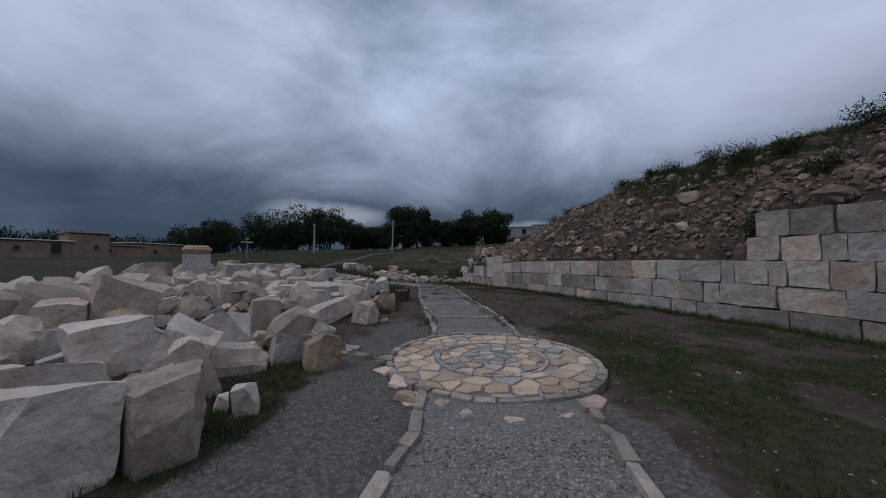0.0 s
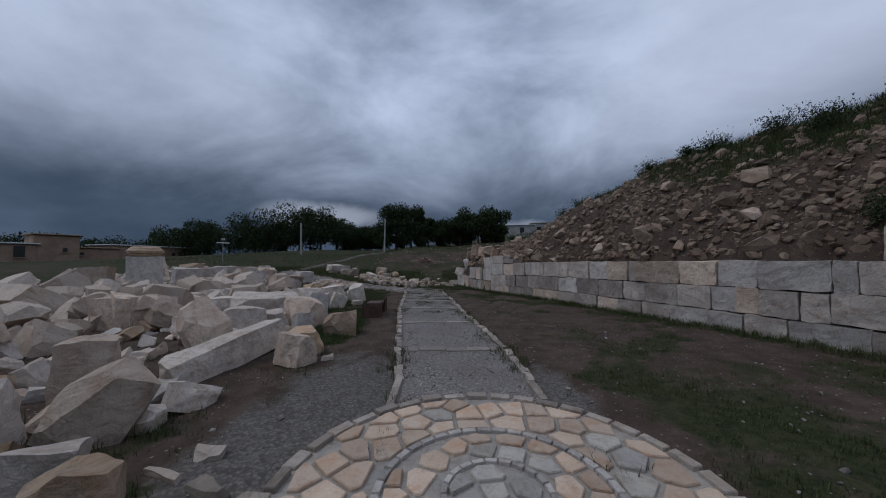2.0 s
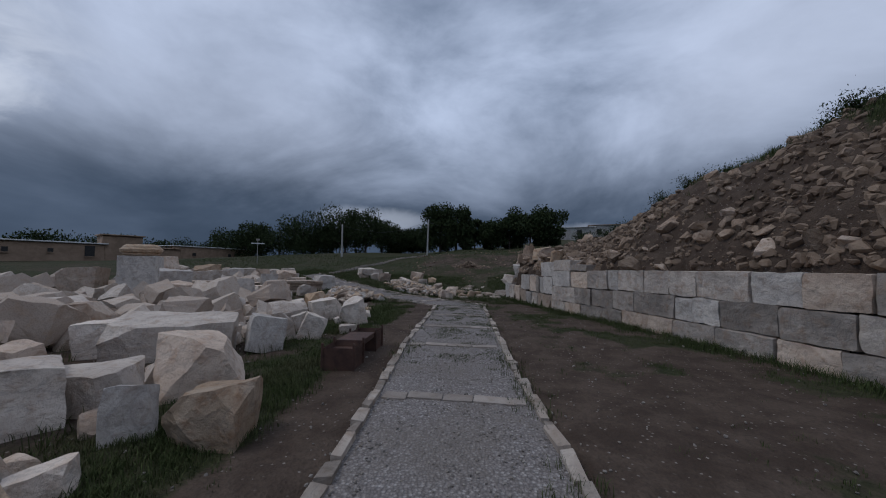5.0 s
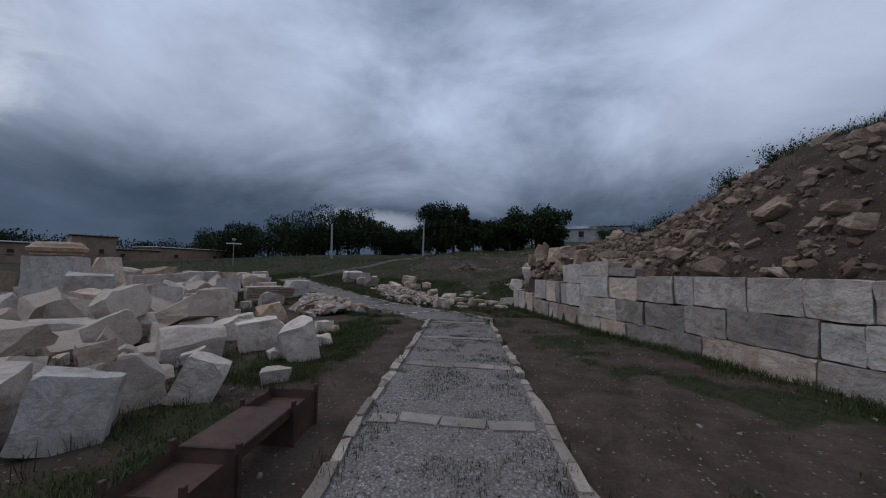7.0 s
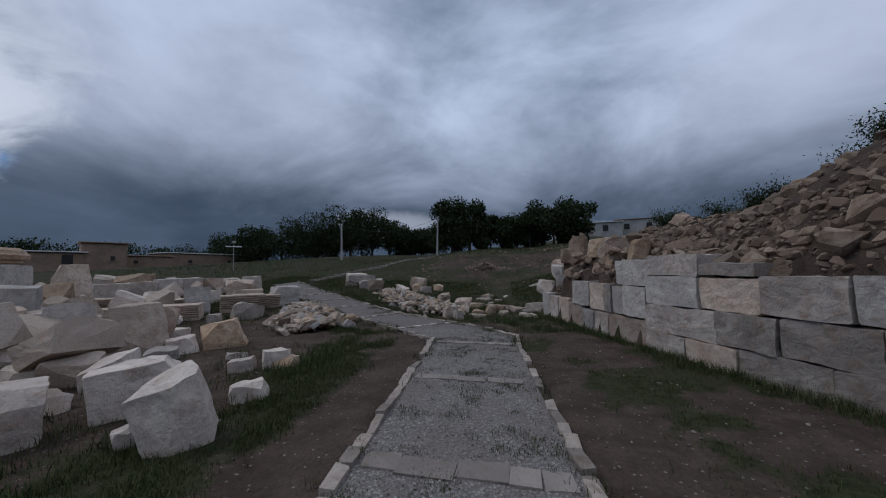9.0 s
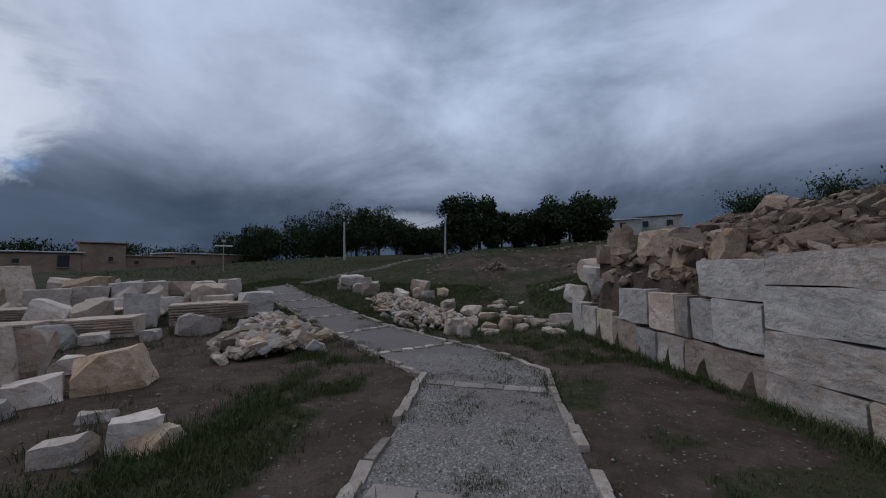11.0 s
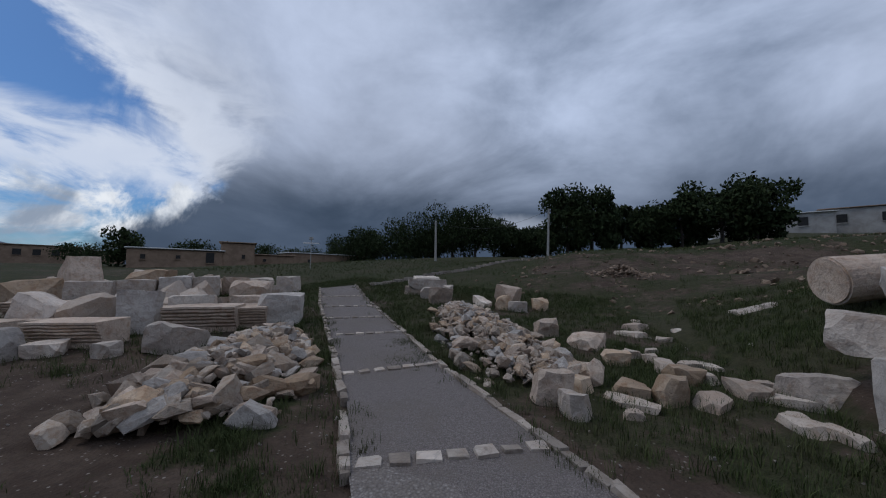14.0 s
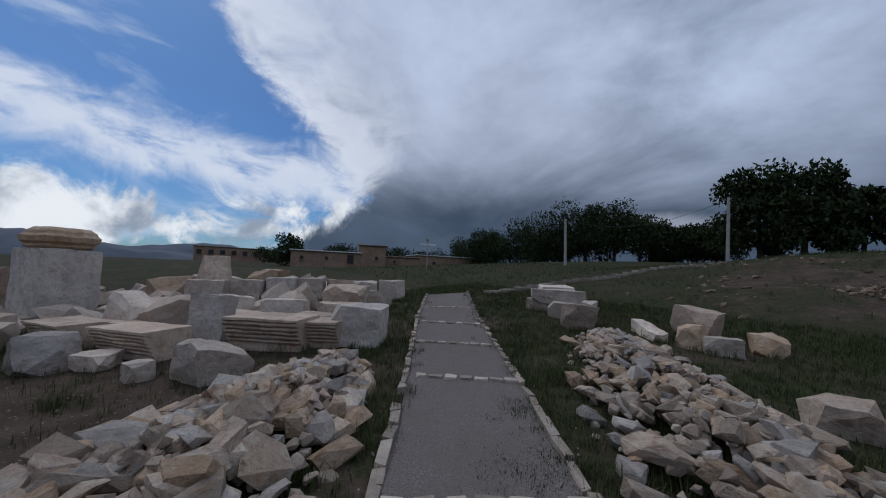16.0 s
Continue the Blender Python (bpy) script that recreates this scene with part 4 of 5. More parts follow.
stone(-10.6, 18.9, 0.6, 0.5, 0.72, 35, MARBLE, ry=15)
stone(-8.8, 18.75, 0.42, 0.3, 0.22, 50, MARBLE, chips=3)
stone(-9.1, 18.2, 0.62, 0.5, 0.46, 20, GREY, chips=4)
stone(-7.9, 19.2, 0.26, 0.24, 0.24, 20, MARBLE, chips=3)
stone(-14.6, 19.4, 0.9, 0.7, 0.7, 30, BROWN, chips=4)
stone(-15.2, 20.6, 0.9, 0.7, 1.15, 15, PINKISH, chips=4, label="tall weathered limestone boulder standing in the field")
stone(-14.4, 21.9, 1.1, 0.6, 0.5, 40, BROWN, z=0.4)
stone(-7.5, 27.9, 1.35, 0.7, 0.36, 35, MARBLE, z=0.22, chips=1, jit=0.04, label="long flat marble slab lying on smaller stones")
stone(-7.9, 27.7, 0.6, 0.6, 0.30, 20, PINKISH, jit=0.05)
stone(-7.05, 27.75, 0.5, 0.6, 0.28, 60, MARBLE)
stone(-8.2, 28.9, 1.0, 0.7, 0.50, 40, MARBLE, label="pale marble slab beside the stone kerb")
stone(-6.9, 27.0, 0.35, 0.3, 0.42, 15, MARBLE, chips=3)
stone(-6.1, 26.5, 0.62, 0.55, 0.46, 50, PINKISH, chips=3)
stone(-6.2, 27.0, 0.4, 0.4, 0.5, 10, MARBLE, chips=2)
stone(-4.9, 27.1, 0.75, 0.3, 0.22, -40, MARBLE, ry=10, chips=1)
stone(-4.25, 27.6, 0.75, 0.5, 0.62, -25, PINKISH, ry=16, chips=2)
stone(-4.15, 26.9, 0.36, 0.3, 0.36, 10, BROWN, chips=4)
stone(-3.7, 26.9, 0.45, 0.3, 0.26, 20, MARBLE, chips=3)
stone(-3.2, 27.5, 0.4, 0.4, 0.35, 20, BROWN, chips=4)
stone(-2.4, 24.6, 0.40, 0.36, 0.36, 25, PINKISH, chips=6, label="rounded pinkish boulder beside the rubble heap")
stone(-1.5, 24.2, 0.45, 0.36, 0.26, -20, PINKISH, chips=6)
stone(-1.0, 23.3, 0.4, 0.3, 0.22, 15, BROWN, chips=4)
stone(-0.3, 22.0, 0.32, 0.24, 0.28, 35, BROWN, chips=4)
stone(-0.75, 22.0, 0.32, 0.26, 0.16, 10, BROWN, chips=6)
stone(-1.3, 21.85, 0.34, 0.26, 0.17, -25, BROWN, chips=6)
stone(-1.55, 21.25, 0.34, 0.3, 0.36, 25, PINKISH, ry=15, chips=3)
stone(-1.2, 21.0, 0.26, 0.24, 0.26, 30, MARBLE, chips=3)
stone(-0.1, 22.9, 0.36, 0.3, 0.2, 30, BROWN, chips=6)
stone(0.5, 22.6, 0.3, 0.3, 0.2, 30, PINKISH, chips=4)
# at the end of the wall
stone(1.2, 24.9, 0.5, 0.4, 0.3, 10, GREY)
stone(1.7, 27.2, 0.75, 0.5, 0.34, 15, MARBLE, z=0.35, ry=-14)
stone(1.0, 26.1, 0.45, 0.35, 0.14, 20, MARBLE)
stone(0.2, 26.5, 0.3, 0.25, 0.12, 20, MARBLE)
stone(1.15, 22.9, 0.5, 0.4, 0.3, 40, MARBLE, chips=3)
stone(2.28, 21.89, 0.31, 0.25, 0.40, -19, HILLROCK, z=1.98, chips=3, label="weathered boulder stacked on the wall's broken end")
stone(2.45, 21.68, 0.20, 0.16, 0.53, -16, HILLROCK, z=1.93, chips=3, label="weathered boulder stacked on the wall's broken end")
stone(2.07, 21.87, 0.38, 0.31, 0.41, -17, HILLROCK, z=1.63, chips=3, label="weathered boulder stacked on the wall's broken end")
stone(2.26, 21.62, 0.27, 0.22, 0.43, -20, HILLROCK, z=1.56, chips=3, label="weathered boulder stacked on the wall's broken end")
stone(2.18, 21.85, 0.24, 0.20, 0.41, -38, HILLROCK, z=1.21, chips=3, label="weathered boulder stacked on the wall's broken end")
stone(1.97, 21.72, 0.52, 0.42, 0.59, -37, GREY, z=0.71, chips=3, label="weathered boulder stacked on the wall's broken end")
stone(1.90, 22.71, 0.39, 0.31, 0.56, -7, GREY, z=0.95, chips=3, label="weathered boulder stacked on the wall's broken end")
stone(1.46, 22.75, 0.45, 0.36, 0.39, -29, MARBLE, z=0.65, chips=3, label="weathered boulder stacked on the wall's broken end")
stone(2.09, 22.14, 0.21, 0.16, 0.39, -16, HILLROCK, z=1.21, chips=3, label="weathered boulder stacked on the wall's broken end")
stone(2.41, 21.82, 0.20, 0.16, 0.50, -14, HILLROCK, z=1.12, chips=3, label="weathered boulder stacked on the wall's broken end")
for s, d, size, turn, mat in ((19.9, 0.75, 0.55, 20, BROWN), (20.5, 0.6, 0.5, 65, BROWN), (21.0, 1.0, 0.62, 10, PINKISH), (21.7, 1.1, 0.6, -20, BROWN)):
    p = wall_at(s, d)
    stone(p.x, p.y, size, size * 0.8, size * 0.75, turn, mat, z=mound(p.x, p.y) - 0.08, chips=4, label="rounded weathered boulder lying on the mound's edge")


stone(0.32, 2.62, 0.13, 0.1, 0.09, 20, GREY, label="small grey marble stone lying on gravel")
for px, py, pw in ((-0.62, 4.18, 0.34), (-0.98, 4.30, 0.36), (-1.3, 4.40, 0.3)):
    stone(px, py, pw, 0.09, 0.08, -18, KERB, label="thin kerb stone branching off the roundel")
for px, py, pw in ((-0.55, 3.75, 0.26), (-0.35, 3.35, 0.3), (-0.2, 3.0, 0.24)):
    stone(px, py, pw, 0.2, 0.06, px * 90, FLAG, label="flat worn flagstone beside the roundel")


def flat_slabs():
    rnd = random.Random(12)
    for _ in range(46):
        x, y = rnd.uniform(-0.8, 2.2), rnd.uniform(21.2, 28.5)
        if wall_sd(x, y)[1] > -0.15:
            continue
        w = rnd.uniform(0.18, 0.5)
        stone(x, y, w, w * rnd.uniform(0.4, 0.8), rnd.uniform(0.07, 0.16), rnd.uniform(0, 180), rnd.choice((PINKISH, RUBBLE, MARBLE)), 0, 0, 0, 3, alone=False)


flat_slabs()


def column_drum():
    """A fallen column drum with a rounded, chipped body."""
    bm = bmesh.new()
    bmesh.ops.create_cone(bm, cap_ends=True, segments=28, radius1=0.40, radius2=0.34, depth=1.15)
    bmesh.ops.bevel(bm, geom=[e for e in bm.edges if abs(e.verts[0].co.z - e.verts[1].co.z) < 1e-4], offset=0.03, segments=2, affect="EDGES")
    for v in bm.verts:
        v.co += noise.noise_vector(v.co * 4) * 0.018
    ob = link("column_drum", bm, PINKISH, smooth_=False)
    ob.matrix_basis = pose(2.65, 25.5, 1.42, 0, 83, 18)
    tagged(ob, "fallen pinkish column drum lying on the rubble", "column drum")


column_drum()


def moulded(x, y, w, d, h, rz, mat=PINKISH, z=0.0):
    """A cornice block: courses of mouldings cut along its front."""
    bm = bmesh.new()
    prof = [(0, 0), (d * 0.74, 0), (d * 0.74, h * 0.26)]
    for i in range(5):
        a, z0 = d * (0.78 + 0.045 * i), h * (0.28 + 0.13 * i)
        prof += [(a, z0), (a + d * 0.02, z0 + h * 0.035), (a + d * 0.02, z0 + h * 0.08), (a - d * 0.025, z0 + h * 0.10)]
    prof += [(d, h * 0.93), (d, h), (0, h)]
    rings = []
    steps = 9
    for k in range(steps + 1):
        xx = -w / 2 + w * k / steps
        rings.append([bm.verts.new(Vector((xx, -p[0] + d / 2, p[1])) + noise.noise_vector(Vector((xx * 4 + x, p[0] * 5, p[1] * 6))) * 0.016) for p in prof])
    n = len(prof)
    for a, b in zip(rings, rings[1:]):
        for k in range(n):
            bm.faces.new((a[k], b[k], b[(k + 1) % n], a[(k + 1) % n]))
    bm.faces.new(rings[0])
    bm.faces.new(rings[-1][::-1])
    bmesh.ops.recalc_face_normals(bm, faces=bm.faces[:])
    ob = link("cornice_block", bm, mat)
    ob.matrix_basis = pose(x, y, ground_base(x, y) + z - 0.03, 0, 0, rz)
    tagged(ob, "carved limestone cornice block with layered mouldings", "cornice block", "carved cornice blocks")


moulded(-8.45, 20.85, 1.25, 0.8, 0.56, 46)
moulded(-8.1, 21.55, 0.75, 0.7, 0.48, 50)
moulded(-9.1, 19.15, 1.15, 0.7, 0.48, 36)
moulded(-10.3, 18.2, 1.0, 0.7, 0.46, 30)
moulded(-10.1, 18.9, 0.9, 0.5, 0.40, 40, z=0.02)
moulded(-10.2, 20.4, 1.1, 0.7, 0.40, 44)
moulded(-9.1, 21.9, 1.0, 0.6, 0.36, 48)
moulded(-12.3, 19.3, 1.1, 0.7, 0.45, 40)


def pier():
    e = empty("stone_pier", pose(-13.15, 17.5, ground_base(-13.15, 17.5), 0, 0, 32), "broad grey marble pier crowned by a brown carved capital", "pier")
    part("shaft", block_bm(1.15, 0.95, 1.52, 9001, 0.02, 0, 4, 0.01), GREY, e, "smooth blue-grey marble shaft")
    bm = bmesh.new()
    levels = ((0.50, 0.0), (0.56, 0.05), (0.54, 0.10), (0.63, 0.15), (0.66, 0.26), (0.60, 0.31), (0.57, 0.37), (0.46, 0.45))
    rings = []
    for r, z in levels:
        ring = []
        for k in range(32):
            a = 2 * math.pi * k / 32
            c, s = math.cos(a), math.sin(a)
            sq = 1.0 / max(abs(c), abs(s)) * 0.35 + 0.65
            v = Vector((r * c * sq, r * s * sq * 0.85, 1.53 + z))
            ring.append(bm.verts.new(v + noise.noise_vector(v * 5) * 0.025))
        rings.append(ring)
    for a, b in zip(rings, rings[1:]):
        for k in range(32):
            bm.faces.new((a[k], a[(k + 1) % 32], b[(k + 1) % 32], b[k]))
    bm.faces.new(rings[-1])
    bm.faces.new(rings[0][::-1])
    part("capital", bm, BROWN, e, "brown weathered capital with rounded mouldings")


pier()


def fill_field():
    """The closely packed smaller stones between the large ones."""
    rnd = random.Random(77)
    taken = [(o.location.x, o.location.y, max(o.dimensions.x, o.dimensions.y) * 0.5) for o in scene.objects if o.name.startswith(("stone_block", "cornice_block", "stone_pier"))]
    edge = ((-1.0, -1.9), (2.0, -2.1), (5.0, -1.9), (9.0, -2.2), (12.0, -3.1), (14.0, -4.3), (17.0, -6.6), (20.0, -9.4), (24.0, -11.2))
    made = 0
    for _ in range(6000):
        if made > 520:
            break
        y = rnd.uniform(-1.0, 24.0)
        for (ya, xa), (yb, xb) in zip(edge, edge[1:]):
            if ya <= y <= yb:
                lim = xa + (xb - xa) * (y - ya) / (yb - ya)
        x = lim - abs(rnd.gauss(0, 1)) * 6.0
        if x < -17 or (16.0 < y < 19.4 and -8.8 < x) or (17.5 < y < 19 and x > -10):
            continue
        r = rnd.uniform(0.10, 0.26) if x > -5.5 and y < 16 else rnd.uniform(0.16, 0.42)
        if any((x - a) ** 2 + (y - b) ** 2 < (r * 0.75 + c * 0.8) ** 2 for a, b, c in taken):
            continue
        taken.append((x, y, r))
        made += 1
        tall = rnd.random() < 0.4
        stone(x, y, r * rnd.uniform(1.3, 2.1), r * rnd.uniform(1.0, 1.5), r * (rnd.uniform(1.3, 1.9) if tall else rnd.uniform(0.7, 1.2)), rnd.uniform(0, 180),
              rnd.choice((MARBLE, MARBLE, MARBLE, PINKISH, PINKISH, GREY, BROWN)), 0, rnd.uniform(-36, 36), rnd.uniform(-36, 36), rnd.choice((0, 1, 2, 3, 4)), rnd.choice((0, 0, 0.25)), 0.12, alone=(x > -5.5 and y < 11) or made < 30)
    # a second layer thrown on top
    for x, y, r in [t for t in taken if t[0] < -5.2 and t[1] < 17][:]:
        if rnd.random() < 0.35:
            s = rnd.uniform(0.24, 0.46)
            stone(x + rnd.uniform(-0.3, 0.3), y + rnd.uniform(-0.3, 0.3), s * rnd.uniform(1.4, 2.2), s * rnd.uniform(1.0, 1.6), s * rnd.uniform(0.7, 1.4), rnd.uniform(0, 180),
                  rnd.choice((MARBLE, MARBLE, PINKISH, PINKISH, BROWN)), rnd.uniform(0.20, 0.38), rnd.uniform(-35, 35), rnd.uniform(-35, 35), rnd.choice((1, 2, 3, 4)), 0.0, 0.12, alone=x > -6 and y < 10)


fill_field()


# ---------------------------------------------------------------- rubble: shared small stones
def pebble(seed, squash=0.75, sharp=True):
    rnd = random.Random(seed)
    pts = []
    for _ in range(15):
        v = Vector((rnd.gauss(0, 1), rnd.gauss(0, 1), rnd.gauss(0, 1))).normalized() * rnd.uniform(0.8, 1.0)
        pts.append(Vector((v.x * 0.5, v.y * 0.5 * rnd.uniform(0.75, 1), v.z * 0.5 * squash)))
    if sharp:
        k = rnd.uniform(0.18, 0.32)
        pts = [Vector((min(max(p.x, -0.42), 0.42), p.y, min(p.z, k))) for p in pts]
    return hull(pts)


def pebble_meshes(name, mat, n, seed, sharp=True):
    out = []
    for k in range(n):
        me = bpy.data.meshes.new(name)
        bm = pebble(seed + k, random.Random(seed + k).uniform(0.5, 0.95) if sharp else random.Random(seed + k).uniform(0.7, 1.0), sharp)
        bm.to_mesh(me)
        bm.free()
        me.materials.append(mat)
        out.append(me)
    return out


def joined_stones(name, places, mat, parent, seed, sharp=True):
    """Many small stones in one mesh: rows of x, y, z, size."""
    rnd = random.Random(seed)
    kinds = []
    for k in range(14):
        bm = pebble(seed + k, rnd.uniform(0.5, 0.9), sharp)
        bm.verts.index_update()
        kinds.append((np.array([v.co[:] for v in bm.verts]), [[v.index for v in f.verts] for f in bm.faces]))
        bm.free()
    vs, fs, base = [], [], 0
    for x, y, z, s in places:
        co, fa = rnd.choice(kinds)
        q = np.array(Euler((rnd.uniform(-0.7, 0.7), rnd.uniform(-0.7, 0.7), rnd.uniform(0, 6.3))).to_matrix())
        vs.append(co @ q.T * s + np.array((x, y, z)))
        fs += [[i + base for i in f] for f in fa]
        base += len(co)
    ob = raw(name, np.concatenate(vs).tolist(), fs, mat, parent)
    return tagged(ob, kind="stuff")


def island_mat(name, a, b, c):
    a, b, c = warm(a), warm(b), warm(c)
    m = Mat(name, 0.9)
    g = m.n("ShaderNodeNewGeometry").outputs["Random Per Island"]
    col = m.mix(g, a, b)
    col = m.mix(m.ramp(m.noise(6, 5, 0.7), 0.45, 0.7, 0, 0.7), col, c)
    col = m.mix(m.ramp(m.noise(50, 4, 0.7), 0.45, 0.75, 0, 0.5), col, (0.10, 0.085, 0.07))
    m.colour(col)
    return m.bump((m.noise(14, 5), 0.5, 0.03), (m.noise(70, 4), 0.5, 0.01))


RUBBLE_MIX = island_mat("rubble_mix", (0.22, 0.18, 0.15), (0.44, 0.385, 0.335), (0.32, 0.22, 0.155))
HILL_MIX = island_mat("hill_rubble_mix", (0.10, 0.07, 0.053), (0.27, 0.205, 0.155), (0.17, 0.115, 0.08))
CHIP_MIX = island_mat("loose_chip_mix", (0.12, 0.11, 0.105), (0.29, 0.27, 0.25), (0.22, 0.19, 0.165))


FIELD_MIX = island_mat("field_stone_mix", (0.36, 0.295, 0.25), (0.55, 0.485, 0.43), (0.38, 0.285, 0.22))


def loose_rest():
    """The smaller stones of the field, in one mesh."""
    vs, fs = [], []
    for co, fa in LOOSE:
        o = len(vs)
        vs += co
        fs += [[i + o for i in f] for f in fa]
    tagged(raw("field_stones", vs, fs, FIELD_MIX), "smaller pale stones packed between the large blocks", "stones", kind="stuff")


loose_rest()


def heap(name, label, axis_pts, width, height, n_big, n_small, seed, mats, taper=0.1):
    """A long heap of broken stones along a line."""
    rnd = random.Random(seed)
    e = empty(name, pose(0, 0, 0), label, "rubble heap")
    kinds = [me for i, m in enumerate(mats) for me in pebble_meshes("rubble_stone", m, 7, seed + 50 * i)]
    a, b = Vector(axis_pts[0]), Vector(axis_pts[1])
    d = (b - a).normalized()
    nrm = Vector((-d.y, d.x))

    def at():
        u = rnd.uniform(0.0, 1.0)
        v = max(-1, min(1, rnd.gauss(0, 0.5)))
        w = width * (0.55 + 0.45 * math.sin(math.pi * (0.1 + 0.85 * u))) * (1.1 - taper * u)
        p = a + (b - a) * u + nrm * v * w
        hz = height * (1 - v * v) * (0.45 + 0.55 * math.sin(math.pi * (0.06 + 0.88 * u)))
        return p, hz, abs(v), u
    for _ in range(n_big):
        p, hz, v, u = at()
        s = rnd.uniform(0.15, 0.32) * (1.45 if rnd.random() < 0.2 else 1) * (0.85 + 0.3 * v) * (1 + (0.45 if taper > 0.3 else 0.1) * (1 - u))
        ob = new("rubble_stone", rnd.choice(kinds))
        ob.parent = e
        ob.matrix_basis = pose(p.x, p.y, ground_base(p.x, p.y) + max(hz * rnd.uniform(0.75, 1.0), s * 0.2), rnd.uniform(-35, 35), rnd.uniform(-35, 35), rnd.uniform(0, 360)) @ Matrix.Diagonal((s * rnd.uniform(1, 1.6), s, s * rnd.uniform(0.8, 1.1), 1))
    places = []
    for _ in range(n_small):
        p, hz, v, u = at()
        places.append((p.x, p.y, ground_base(p.x, p.y) + hz * rnd.uniform(0.3, 0.97) + 0.01, rnd.uniform(0.07, 0.19)))
    joined_stones("small_rubble", places, RUBBLE_MIX, e, seed + 7)


heap("rubble_heap", "heap of broken pale and brown stones in grass", ((-4.25, 18.6), (-6.75, 21.45)), 1.05, 0.44, 290, 700, 31, (PINKISH, BROWN, GREY, RUBBLE), 0.5)
heap("rubble_heap", "long heap of small broken stones beside the path", ((-1.7, 21.7), (-5.3, 26.0)), 0.95, 0.38, 280, 900, 57, (PINKISH, RUBBLE, BROWN, GREY))


def hill_rubble():
    """Stones that stick out of the cut slope above the wall."""
    rnd = random.Random(91)
    e = empty("rubble_slope", pose(0, 0, 0), "steep brown slope of earth and broken stones above the wall", "rubble slope", kind="structure")
    kinds = pebble_meshes("slope_stone", HILLROCK, 12, 700, False) + pebble_meshes("slope_stone", PINKISH, 2, 760)

    def at(grow):
        s = rnd.uniform(-3, 23.5)
        low = 0.35 if s < 21.5 else 0.2
        d = low + abs(rnd.gauss(0, 1.0)) * grow
        p = wall_at(s, d)
        return p.x, p.y, ground_z(p.x, p.y), s, d
    for turn_ in range(300):
        x, y, z, s, d = at(1.25 if turn_ > 90 else 0.6)
        if s < 6 and rnd.random() < 0.5:
            continue
        k = rnd.uniform(0.20, 0.42) * (1.5 if rnd.random() < 0.12 or turn_ < 40 else 1)
        ob = new("slope_stone", rnd.choice(kinds))
        ob.parent = e
        ob.matrix_basis = pose(x, y, z + k * rnd.uniform(-0.08, 0.12), rnd.uniform(-40, 40), rnd.uniform(-40, 40), rnd.uniform(0, 360)) @ Matrix.Diagonal((k * rnd.uniform(1, 1.6), k, k, 1))
    places = []
    for _ in range(8500):
        x, y, z, s, d = at(1.15)
        if noise.noise(Vector((x * 0.9, y * 0.9, z * 0.9 + 4))) < -0.12 and rnd.random() < 0.8:
            continue
        places.append((x, y, z + rnd.uniform(-0.03, 0.03), 0.06 + 0.26 * rnd.random() ** 2.4))
    joined_stones("small_slope_stones", places, HILL_MIX, e, 130, False)
    # smaller rocks packed into the stack where the wall ends
    for _ in range(60):
        s, d = rnd.uniform(19.9, 22.6), rnd.uniform(0.3, 1.4)
        p = wall_at(s, d)
        k = rnd.uniform(0.18, 0.38)
        ob = new("slope_stone", rnd.choice(kinds))
        ob.parent = e
        ob.matrix_basis = pose(p.x, p.y, rnd.uniform(1.0, 1.95) - 0.3 * max(s - 21.8, 0), rnd.uniform(-30, 30), rnd.uniform(-30, 30), rnd.uniform(0, 360)) @ Matrix.Diagonal((k * 1.2, k, k * 0.9, 1))


hill_rubble()


def bank_stones():
    """Stones weathering out of the dark bank beyond the bend."""
    rnd = random.Random(45)
    places = []
    for _ in range(420):
        x, y = rnd.uniform(-7, 9), rnd.uniform(28.5, 40)
        if noise.noise(Vector((x * 0.5, y * 0.5, 2))) < -0.05:
            continue
        places.append((x, y, ground_z(x, y), rnd.uniform(0.08, 0.34)))
    for _ in range(700):
        x, y = rnd.uniform(2.5, 16), rnd.uniform(25, 44)
        if noise.noise(Vector((x * 0.4, y * 0.4, 6))) < -0.1:
            continue
        places.append((x, y, ground_z(x, y) + 0.02, rnd.uniform(0.08, 0.42)))
    for _ in range(260):
        x, y = -1.2 + rnd.gauss(0, 0.7), 33.5 + rnd.gauss(0, 0.5)
        places.append((x, y, ground_z(x, y) + max(0, 0.45 - abs(x + 1.2) * 0.5) * rnd.random(), rnd.uniform(0.1, 0.26)))
    tagged(joined_stones("bank_stones", places, HILL_MIX, None, 150), "brown stones weathering out of the earth bank", "stones")


bank_stones()


